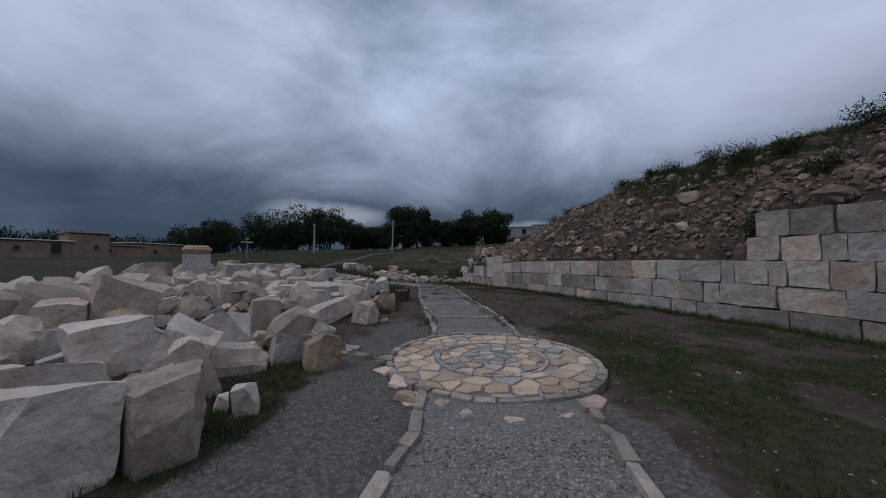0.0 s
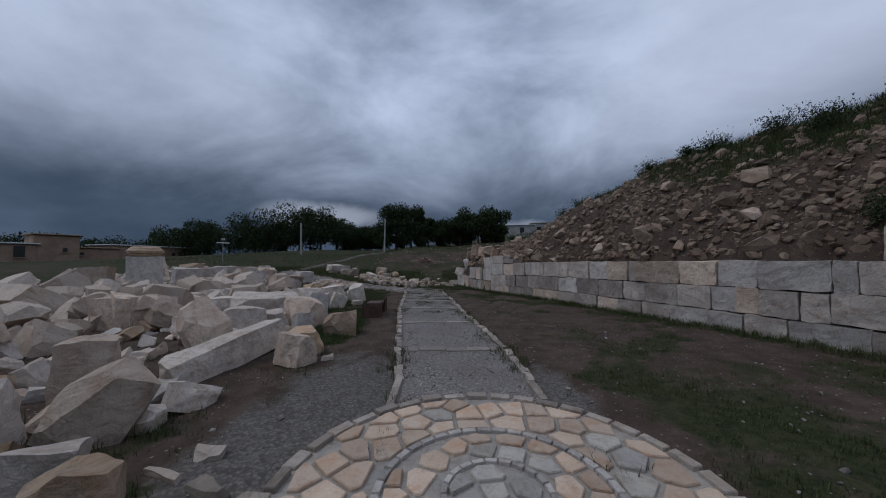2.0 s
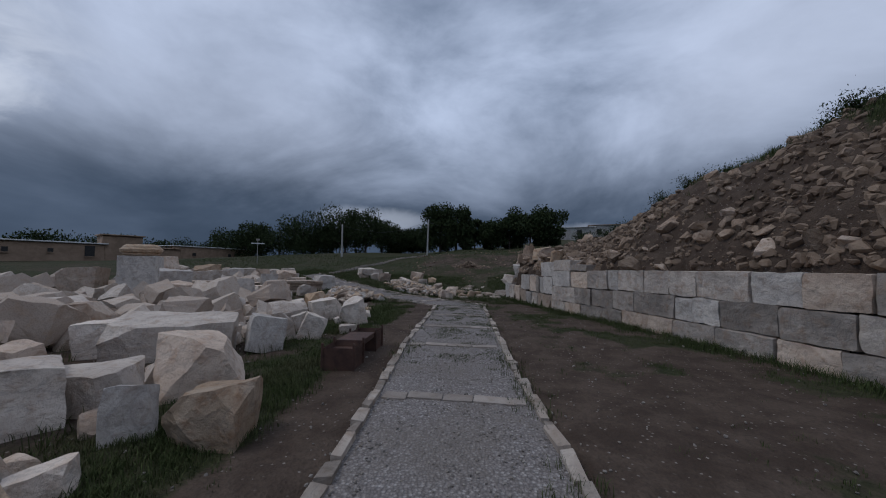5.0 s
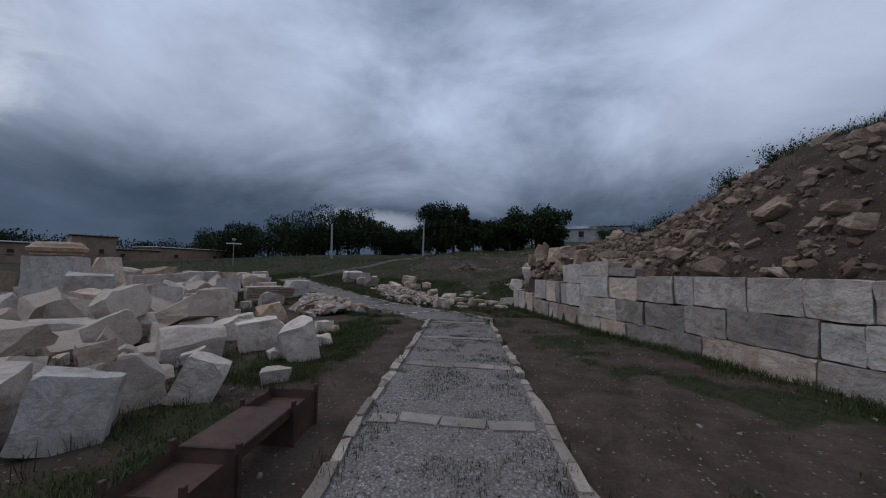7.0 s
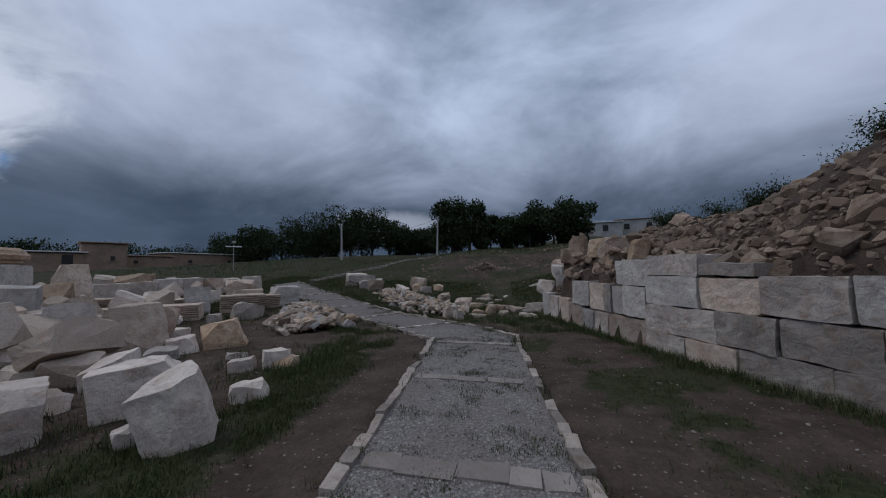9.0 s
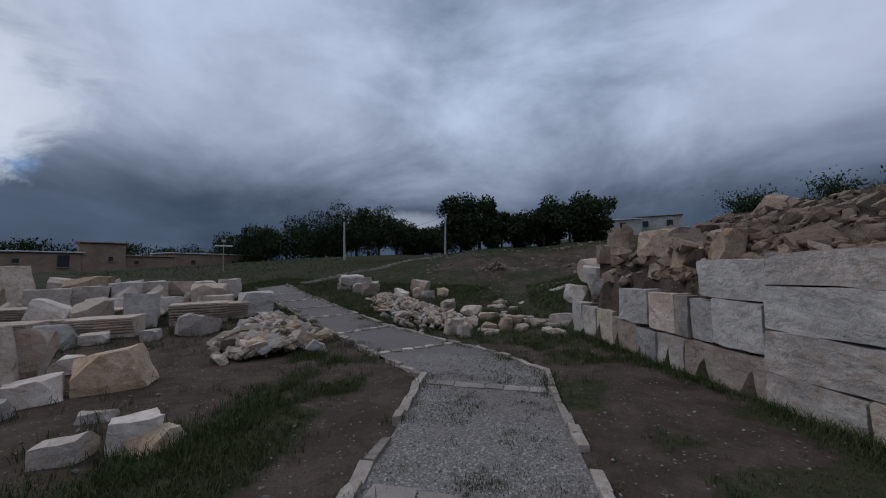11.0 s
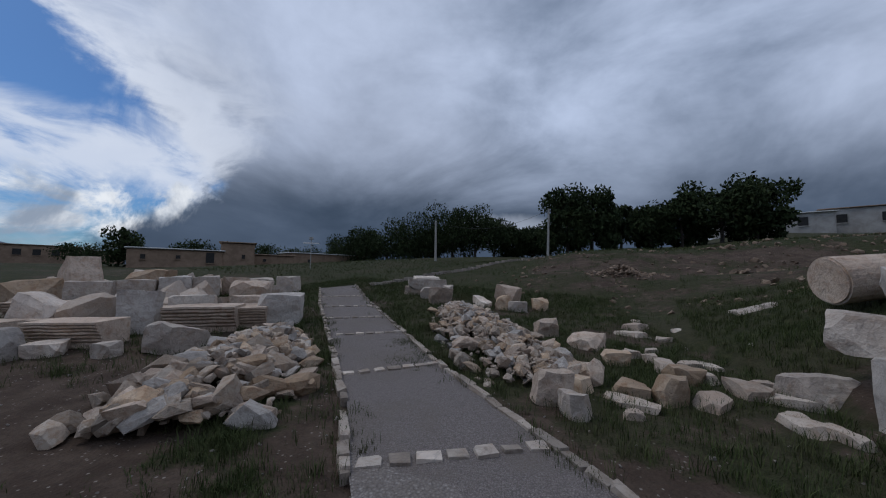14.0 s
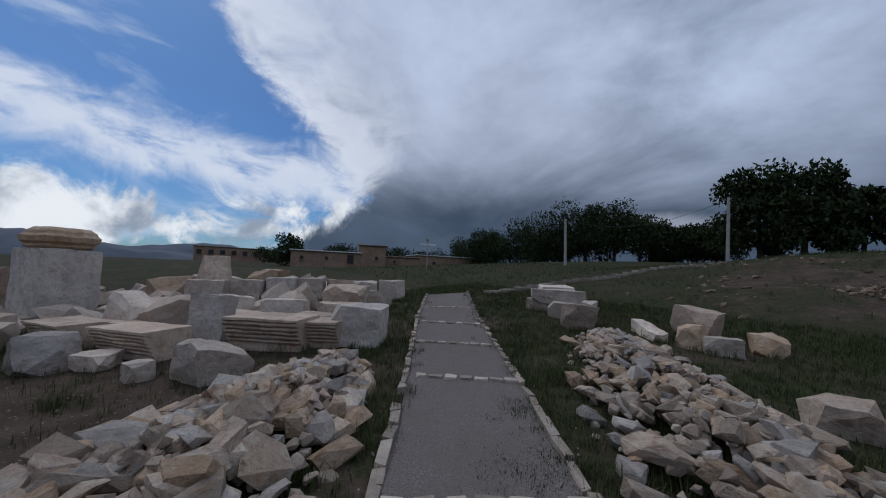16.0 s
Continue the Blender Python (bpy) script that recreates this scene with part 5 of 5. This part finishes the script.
# ---------------------------------------------------------------- bench, sign
def bench():
    e = empty("steel_bench", pose(-1.30, 10.85, ground_base(-1.30, 10.85) - 0.02, 0, 0, 4), "rusty brown steel bench with box ends on bare earth", "bench")
    for y0 in (-0.70, 0.30):
        bm = bmesh.new()
        box(bm, -0.20, 0.20, y0, y0 + 0.40, 0.02, 0.31)
        top = max(bm.faces, key=lambda f: f.calc_center_median().z)
        bmesh.ops.inset_region(bm, faces=[top], thickness=0.012)
        for v in top.verts:
            v.co.z -= 0.07
        part("end_box", bm, RUST, e)
        for x in (-0.22, 0.19):
            for yy in (y0 - 0.01, y0 + 0.375):
                bm = bmesh.new()
                box(bm, x, x + 0.03, yy, yy + 0.03, -0.04, 0.37, 0.004)
                part("leg", bm, RUST, e)
    bm = bmesh.new()
    box(bm, -0.19, 0.19, -0.29, 0.29, 0.295, 0.325, 0.006)
    part("seat", bm, RUST, e, "smooth brown steel seat plate")
    bm = bmesh.new()
    box(bm, 0.165, 0.185, -0.29, 0.29, 0.25, 0.293)
    part("rail", bm, RUST, e)


bench()


def sign_post():
    x, y = -19.0, 31.7
    e = empty("sign_post", pose(x, y, ground_base(x, y), 0, 0, 50), "thin pale metal post with a small cross plate", "sign post")
    bm = bmesh.new()
    tube(bm, [(0, 0, -0.1), (0, 0, 1.95)], [0.025, 0.022], 8)
    part("post", bm, POLE, e)
    bm = bmesh.new()
    box(bm, -0.5, 0.5, -0.035, -0.026, 1.66, 1.74, 0.003)
    part("plate", bm, WHITEPAINT, e)
    bm = bmesh.new()
    box(bm, -0.12, 0.12, -0.10, 0.06, 1.93, 2.1, 0.01)
    part("lamp_box", bm, POLE, e)


sign_post()


def kerb_strip():
    """The pale kerb of the track that crosses the meadow."""
    rnd = random.Random(3)
    e = empty("track_kerb", pose(0, 0, 0), "pale low kerb of flat stones crossing the meadow", "kerb", kind="structure")
    pts = [Vector((-10.6, 28.2)), Vector((-10.2, 31.0)), Vector((-9.6, 35.0)), Vector((-8.6, 39.0)), Vector((-6.6, 43.0))]
    for a, b in zip(pts, pts[1:]):
        d = b - a
        n = int(d.length / 0.6)
        for k in range(n):
            p = a + d * ((k + 0.5) / n)
            ob = part("kerb_stone", block_bm(0.58, 0.30, 0.22, rnd.randrange(9999), 0.08, 1, 0), CONCRETE, e)
            ob.matrix_basis = pose(p.x, p.y, ground_z(p.x, p.y) - 0.10, 0, 0, math.degrees(math.atan2(d.y, d.x)) + rnd.uniform(-4, 4))


kerb_strip()


# ---------------------------------------------------------------- loose chips on path and ground
def chips():
    rnd = random.Random(17)
    places = []
    while len(places) < 3800:
        u = rnd.uniform(0, 0.62)
        a, b = along(PATH_LEFT, u), along(PATH_RIGHT, u)
        v = rnd.uniform(0.02, 0.98)
        x, y = a[0] + (b[0] - a[0]) * v, a[1] + (b[1] - a[1]) * v
        if (x - CIRCLE[0]) ** 2 + (y - CIRCLE[1]) ** 2 < 1.4 ** 2:
            continue
        places.append((x, y, path_z(x, y) + 0.004, rnd.uniform(0.012, 0.034)))
    joined_stones("loose_gravel", places, CHIP_MIX, path_ob, 210)
    places = []
    while len(places) < 3200:
        x, y = rnd.uniform(-9, 7), rnd.uniform(0, 26)
        s, d = wall_sd(x, y)
        if d > -0.05 or on_path(x, y, 0.1):
            continue
        places.append((x, y, ground_z(x, y) + 0.005, rnd.uniform(0.012, 0.04) * (2.0 if rnd.random() < 0.06 else 1)))
    ob = joined_stones("scattered_stones", places, CHIP_MIX, None, 240)
    tagged(ob, "small pale stones scattered over bare earth", "stones")


chips()


# ---------------------------------------------------------------- shrubs on the mound
def shrub(x, y, h, w, seed):
    rnd = random.Random(seed)
    e = empty("shrub", pose(x, y, ground_z(x, y) - 0.05), "low dark green wild shrub on the mound", "shrub", "shrubs on the mound")
    bm = bmesh.new()
    tips = []
    for _ in range(9):
        a = rnd.uniform(0, 6.28)
        tip = Vector((math.cos(a) * w * rnd.uniform(0.1, 0.45), math.sin(a) * w * rnd.uniform(0.1, 0.45), h * rnd.uniform(0.55, 1.0)))
        tube(bm, [(0, 0, 0), tuple(tip * 0.5 + Vector((0, 0, 0.05))), tuple(tip)], [0.012, 0.008, 0.003], 4)
        tips.append(tip)
    part("stems", bm, BARK, e)
    verts, faces = [], []
    for _ in range(1300):
        t = rnd.choice(tips) * rnd.uniform(0.15, 1.0)
        p = t + Vector((rnd.gauss(0, 0.09), rnd.gauss(0, 0.09), rnd.gauss(0, 0.07))) * (w * 1.2)
        s = rnd.uniform(0.016, 0.036)
        m = Euler((rnd.uniform(0, 6.3), rnd.uniform(0, 6.3), rnd.uniform(0, 6.3))).to_matrix()
        o = len(verts)
        verts += [tuple(p + m @ Vector(c)) for c in ((-s, 0, 0), (0, -s * 0.4, 0), (s, 0, s * 0.2), (0, s * 0.4, 0))]
        faces.append((o, o + 1, o + 2, o + 3))
    raw("foliage", verts, faces, LEAF, e)


def shrubs():
    rnd = random.Random(64)
    for s, d, h, w in ((6.4, 0.9, 0.55, 0.7), (7.3, 0.55, 0.6, 0.8), (9.0, 3.3, 0.5, 0.8), (10.5, 3.9, 0.45, 0.7), (12.4, 4.1, 0.6, 0.9), (14.2, 4.4, 0.5, 0.8), (15.6, 3.6, 0.55, 0.9), (16.8, 4.2, 0.5, 0.9), (17.8, 3.4, 0.6, 0.9), (18.8, 2.6, 0.5, 0.8),
                       (20.2, 3.2, 0.55, 0.9), (22.0, 3.4, 0.7, 0.9), (24.5, 4.5, 0.9, 1.1), (8.2, 4.6, 0.5, 0.9), (5.0, 3.6, 0.5, 0.9), (3.4, 4.2, 0.5, 0.9), (8.6, 2.4, 0.5, 1.0), (9.6, 2.9, 0.6, 0.9), (7.6, 2.2, 0.45, 0.9), (10.9, 2.7, 0.5, 0.9), (6.2, 2.4, 0.5, 1.0), (12.9, 2.9, 0.4, 0.8), (16.2, 2.9, 0.5, 0.8), (17.2, 2.8, 0.6, 0.8), (21.2, 2.6, 0.6, 0.7), (11.6, 2.9, 0.35, 0.6), (13.4, 3.2, 0.35, 0.6), (1.6, 3.4, 0.4, 0.7)):
        p = wall_at(s, d)
        shrub(p.x, p.y, h * 0.85, w * 1.15, rnd.randrange(9999))


shrubs()


# ---------------------------------------------------------------- grass
def blades(name, label, places, seed, category="grass"):
    """Tufts of bent blades: rows of x, y, z, height."""
    rnd = random.Random(seed)
    vs, fs = [], []
    for x, y, z, h in places:
        for _ in range(rnd.randint(7, 12)):
            a = rnd.uniform(0, 6.28)
            r = rnd.uniform(0, 0.09)
            bx, by = x + r * math.cos(a), y + r * math.sin(a)
            hh = h * rnd.uniform(0.5, 1.15)
            lean = rnd.uniform(0.2, 1.0) * hh
            b2 = rnd.uniform(0, 6.28)
            w = rnd.uniform(0.0014, 0.0034) * (1 + h * 1.5)
            wx, wy = -math.sin(b2) * w, math.cos(b2) * w
            lx, ly = math.cos(b2) * lean, math.sin(b2) * lean
            k = len(vs)
            vs += [(bx - wx, by - wy, z - 0.02), (bx + wx, by + wy, z - 0.02), (bx + wx * 0.8 + lx * 0.4, by + wy * 0.8 + ly * 0.4, z + hh * 0.6),
                   (bx - wx * 0.8 + lx * 0.4, by - wy * 0.8 + ly * 0.4, z + hh * 0.6), (bx + lx, by + ly, z + hh)]
            fs += [(k, k + 1, k + 2, k + 3), (k + 3, k + 2, k + 4)]
    return tagged(raw(name, vs, fs, GRASS), label, category, kind="stuff")


def sow():
    rnd = random.Random(23)

    def fill(n, xr, yr, height, keep):
        out, tries = [], 0
        while len(out) < n and tries < n * 30:
            tries += 1
            x, y = rnd.uniform(*xr), rnd.uniform(*yr)
            if on_path(x, y, 0.06) or not keep(x, y):
                continue
            g = grassy(x, y)
            if rnd.random() > g * g * 1.3:
                continue
            out.append((x, y, ground_z(x, y), height * rnd.uniform(0.5, 1.3)))
        return out
    below = lambda x, y: wall_sd(x, y)[1] < -0.03
    blades("verge_grass", "thin green grass on the verge beside the path", fill(8000, (-4.5, 0.2), (0, 19), 0.065, lambda x, y: x < path_x(y)[0] - 0.1), 1)
    blades("field_grass", "green grass growing between the fallen stones", fill(7500, (-14, -2.5), (0, 24), 0.16, lambda x, y: True), 2)
    blades("lawn_grass", "patchy low grass on the bare earth strip", fill(7000, (0.8, 8.0), (0, 21), 0.040, below), 3)
    blades("wall_foot_grass", "taller grass along the wall's foot", [(p.x, p.y, ground_z(p.x, p.y), rnd.uniform(0.04, 0.16)) for p in (wall_at(rnd.uniform(-2, 23), -abs(rnd.gauss(0.02, 0.17)) - 0.05) for _ in range(2600))], 4)
    blades("bend_grass", "green grass round the rubble heaps", fill(13000, (-13, 3), (18.3, 30), 0.12, below), 5)
    blades("bank_grass", "grass and weeds on the bank at the wall's end", fill(2600, (0.4, 4.5), (23.2, 30), 0.13, lambda x, y: not below(x, y)), 9)
    blades("meadow_grass", "rough green grass of the meadow", fill(5000, (-26, 12), (27, 48), 0.16, lambda x, y: True), 6)
    blades("hill_grass", "grass and weeds on top of the mound", fill(11000, (3, 13), (-1, 26), 0.17, lambda x, y: 0.8 < wall_sd(x, y)[1] < 4.6), 7)
    weeds = []
    while len(weeds) < 900:
        y = rnd.uniform(10.5, 18.5)
        l, r = path_x(y)
        x = rnd.uniform(l, r)
        if noise.noise(Vector((x * 2.4, y * 2.4, 9))) > 0.18 or rnd.random() < 0.05:
            weeds.append((x, y, path_z(x, y), rnd.uniform(0.012, 0.035)))
    for line in (PATH_LEFT, PATH_RIGHT):
        for _ in range(600):
            x, y = along(line, rnd.uniform(0.1, 1))
            if noise.noise(Vector((x * 1.3, y * 1.3, 4))) > 0.0:
                weeds.append((x + rnd.gauss(0, 0.1), y + rnd.gauss(0, 0.1), path_z(x, y), rnd.uniform(0.03, 0.10)))
    for cx, cy, sp, n in ((-3.65, 21.85, 0.26, 150), (-0.15, 19.15, 0.34, 220), (-4.5, 22.5, 0.16, 70), (-0.7, 17.0, 0.25, 90), (0.1, 15.6, 0.25, 90), (-0.1, 12.9, 0.16, 80)):
        for _ in range(n):
            x, y = rnd.gauss(cx, sp), rnd.gauss(cy, sp)
            weeds.append((x, y, path_z(x, y), rnd.uniform(0.012, 0.035)))
    blades("path_weeds", "small weeds growing through the gravel path", weeds, 8, "weeds")


sow()


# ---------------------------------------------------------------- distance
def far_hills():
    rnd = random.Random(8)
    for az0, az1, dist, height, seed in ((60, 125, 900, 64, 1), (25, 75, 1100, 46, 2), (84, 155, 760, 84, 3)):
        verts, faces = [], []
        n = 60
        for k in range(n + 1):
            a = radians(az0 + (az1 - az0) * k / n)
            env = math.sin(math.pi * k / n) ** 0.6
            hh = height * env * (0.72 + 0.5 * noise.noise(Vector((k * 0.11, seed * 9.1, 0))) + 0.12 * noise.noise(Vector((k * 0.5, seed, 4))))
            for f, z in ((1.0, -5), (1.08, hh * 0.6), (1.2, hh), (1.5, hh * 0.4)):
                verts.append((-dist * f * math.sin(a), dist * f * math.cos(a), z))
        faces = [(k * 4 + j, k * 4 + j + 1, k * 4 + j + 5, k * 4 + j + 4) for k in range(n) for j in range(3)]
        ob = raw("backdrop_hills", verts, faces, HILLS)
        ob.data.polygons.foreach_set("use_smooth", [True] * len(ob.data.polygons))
        tagged(ob, "hills on the horizon, blue-grey with painted distance haze", "hills", kind="structure")


far_hills()


# ---------------------------------------------------------------- far things: poles, trees, houses
def tree(x, y, h, w, seed, leaves=2600, trunk=0.35):
    rnd = random.Random(seed)
    g = ground_z(x, y)
    t = empty("tree", pose(x, y, g), "dark green broad-leaved tree at the meadow's edge", "tree", "trees behind the site")
    bm = bmesh.new()
    tube(bm, [(0, 0, -0.2), (0.05, 0, h * trunk), (0.0, 0.1, h * 0.7)], [h * 0.035, h * 0.026, h * 0.012], 8)
    limbs = []
    for k in range(7):
        a, z0 = rnd.uniform(0, 6.3), h * rnd.uniform(trunk * 0.8, 0.6)
        e = Vector((math.cos(a) * w * rnd.uniform(0.25, 0.4), math.sin(a) * w * rnd.uniform(0.25, 0.4), z0 + h * rnd.uniform(0.12, 0.3)))
        tube(bm, [(0, 0, z0), tuple(e * 0.5 + Vector((0, 0, z0 * 0.45))), tuple(e)], [h * 0.014, h * 0.010, h * 0.004], 5)
        limbs.append(e)
    part("trunk", bm, BARK, t)
    blobs = [(e, rnd.uniform(0.16, 0.26) * w) for e in limbs]
    for _ in range(18):
        a, r = rnd.uniform(0, 6.3), w * 0.42 * math.sqrt(rnd.random())
        zz = h * rnd.uniform(0.10, 0.86)
        r *= math.sin(math.pi * min(max((zz / h + 0.05) / 1.05, 0.05), 0.95)) ** 0.5
        blobs.append((Vector((r * math.cos(a), r * math.sin(a), zz)), rnd.uniform(0.12, 0.22) * w))
    verts, faces = [], []
    for _ in range(leaves):
        c, rad = rnd.choice(blobs)
        v = Vector((rnd.gauss(0, 1), rnd.gauss(0, 1), rnd.gauss(0, 0.85))).normalized() * rad * rnd.uniform(0.55, 1.06)
        p = c + v
        s = 0.20 * rnd.uniform(0.6, 1.25)
        q = Euler((rnd.uniform(0, 6.3), rnd.uniform(0, 6.3), rnd.uniform(0, 6.3))).to_matrix()
        k = len(verts)
        verts += [tuple(p + q @ Vector(o)) for o in ((-s, 0, 0), (0, -s * 0.5, 0), (s, 0, s * 0.2), (0, s * 0.5, 0))]
        faces.append((k, k + 1, k + 2, k + 3))
    raw("crown", verts, faces, LEAF, t)
    return t


def polar(az, d):
    return 0.15 - d * math.sin(radians(az)), -0.2 + d * math.cos(radians(az))


def make_far():
    for i, (az, d, h, w) in enumerate(((37.5, 80, 5.6, 8), (34.8, 76, 7.0, 9), (31.5, 74, 8.0, 11), (28.3, 72, 7.8, 9), (25, 72, 6.6, 8), (22.3, 70, 8.4, 10), (19.3, 70, 7.9, 9), (16.8, 70, 6.2, 7), (14.3, 72, 5.2, 6), (12, 72, 4.8, 6), (10, 70, 6.0, 6),
                                      (7.4, 63, 8.6, 6.5), (5.0, 63, 9.4, 7), (2.2, 64, 7.0, 5.8), (-0.4, 64, 6.6, 5.4), (-3.0, 65, 7.6, 6.2), (-6.0, 65, 9.0, 7.2), (-8.4, 66, 8.6, 6.6))):
        k = 0.86 if az < 8 else 1.0
        x, y = polar(az, d * k)
        top = 1.3 + (ground_base(*polar(az, d)) + h - 1.3) * k
        tree(x, y, max(top - ground_z(x, y), 3.5), w * k, 300 + i, 6400, 0.10)
    for i, (az, d, h, w) in enumerate(((52.5, 88, 3.6, 8), (49.6, 88, 4.2, 8), (45.2, 86, 3.8, 7), (42, 92, 3.6, 8), (39.5, 92, 4.0, 8))):
        x, y = polar(az, d)
        tree(x, y, h, w, 400 + i, 2600, 0.12)
    for i, (x, y, h, w) in enumerate(((-51.5, 31.5, 4.6, 4.2), (-60, 42, 3.4, 6), (-90, 37, 3.6, 7))):
        tree(x, y, h, w, 440 + i, 2600, 0.12)
    # concrete poles with wires
    tops = []
    for x, y, h, lean in ((-7.9, 49.5, 4.6, 1.5), (-18.2, 46.0, 4.1, -0.5), (0.6, 58.0, 4.2, 0)):
        g = ground_z(x, y)
        p = empty("utility_pole", pose(x, y, g, 0, lean, 0), "grey tapered concrete utility pole in the meadow", "pole", "utility poles")
        bm = bmesh.new()
        box(bm, -0.11, 0.11, -0.09, 0.09, -0.2, h, 0.02)
        for v in bm.verts:
            f = 1 - 0.35 * max(v.co.z, 0) / h
            v.co.x *= f
            v.co.y *= f
        part("shaft", bm, POLE, p)
        bm = bmesh.new()
        box(bm, -0.25, 0.25, -0.03, 0.03, h - 0.25, h - 0.18)
        part("crossarm", bm, WIRE, p)
        tops.append(Vector((x, y, g + h - 0.2)))
    for a, b in ((tops[1], tops[0]), (tops[0], tops[2])):
        bm = bmesh.new()
        pts = [tuple(a.lerp(b, k / 12) + Vector((0, 0, -1.1 * math.sin(math.pi * k / 12)))) for k in range(13)]
        tube(bm, pts, [0.012] * 13, 4)
        tagged(link("overhead_wire", bm, WIRE), "thin dark overhead wire sagging between the poles", "wire")


make_far()


def house(x, y, w, d, h, rz, mat, roof, openings, label, name="house"):
    g = ground_z(x, y)
    e = empty(name, pose(x, y, g, 0, 0, rz), label, "house", "houses round the site")
    bm = bmesh.new()
    box(bm, -w / 2, w / 2, -d / 2, d / 2, -0.6, h, 0.06)
    bmesh.ops.subdivide_edges(bm, edges=bm.edges[:], cuts=3, use_grid_fill=True)
    for v in bm.verts:
        v.co += noise.noise_vector(v.co * 0.8) * 0.06
    part("wall", bm, mat, e)
    bm = bmesh.new()
    box(bm, -w / 2 - 0.25, w / 2 + 0.25, -d / 2 - 0.25, d / 2 + 0.25, h + 0.03, h + 0.16, 0.03)
    part("roof", bm, roof, e)
    for ox, oz, ow, oh in openings:
        bm = bmesh.new()
        box(bm, ox - ow / 2, ox + ow / 2, -d / 2 - 0.07, -d / 2 + 0.1, oz, oz + oh)
        wob = part("window", bm, DARKGLASS, e)
        bm = bmesh.new()
        box(bm, ox - ow / 2 - 0.08, ox + ow / 2 + 0.08, -d / 2 - 0.16, -d / 2 - 0.08, oz - 0.1, oz)
        part("sill", bm, mat, wob)
    return e


def make_houses():
    house(-47.5, 35.5, 8.5, 4, 1.9, 72, MUD, ROOFSHEET, ((-3, 0.8, 0.4, 0.5), (0, 0.9, 0.4, 0.4), (3, 0.5, 0.8, 1.2)), "long low mud-brick farm building with a pale roof")
    house(-45.2, 41.2, 3.6, 3.4, 2.9, 62, MUD, MUD, ((0.6, 1.0, 0.35, 0.5),), "square mud-brick tower house with a flat roof")
    house(-47.5, 47.0, 6.0, 3.0, 1.5, 70, MUD, MUD, ((-1, 0.6, 0.4, 0.4),), "crumbling low mud-brick wall of a yard")
    house(-48.5, 58, 14, 4.5, 2.1, 78, MUD, ROOFSHEET, ((-4, 0.7, 0.5, 0.5), (2, 0.7, 0.5, 0.5)), "low mud-brick shed with a pale roof edge")
    house(-100, 31, 16, 6, 3.4, 84, MUD, MUD, tuple((v * 2.3 - 7, 1.6, 1.0, 1.1) for v in range(7)), "ruined long mud-brick building with square openings")
    house(-98, 42, 6, 5, 2.8, 80, MUD, MUD, ((-1, 1.2, 0.8, 0.9), (1.5, 1.2, 0.8, 0.9)), "small mud-brick house among the ruins")
    house(18.0, 84, 9, 6, 2.4, -8, PLASTER, ROOFSHEET, ((-2.5, 0.7, 1.0, 1.2), (1.5, 0.7, 1.0, 1.2)), "pale plastered house behind the hillside")
    house(12.0, 84, 4, 5, 2.2, -5, PLASTER, ROOFSHEET, ((0, 0.7, 1.0, 1.1),), "white plastered house with a flat roof")
    house(27, 88, 8, 6, 3.6, -12, PLASTER, MUD, ((-2, 1.6, 1.0, 1.2), (2, 1.6, 1.0, 1.2)), "pale two-window house on the slope")


make_houses()
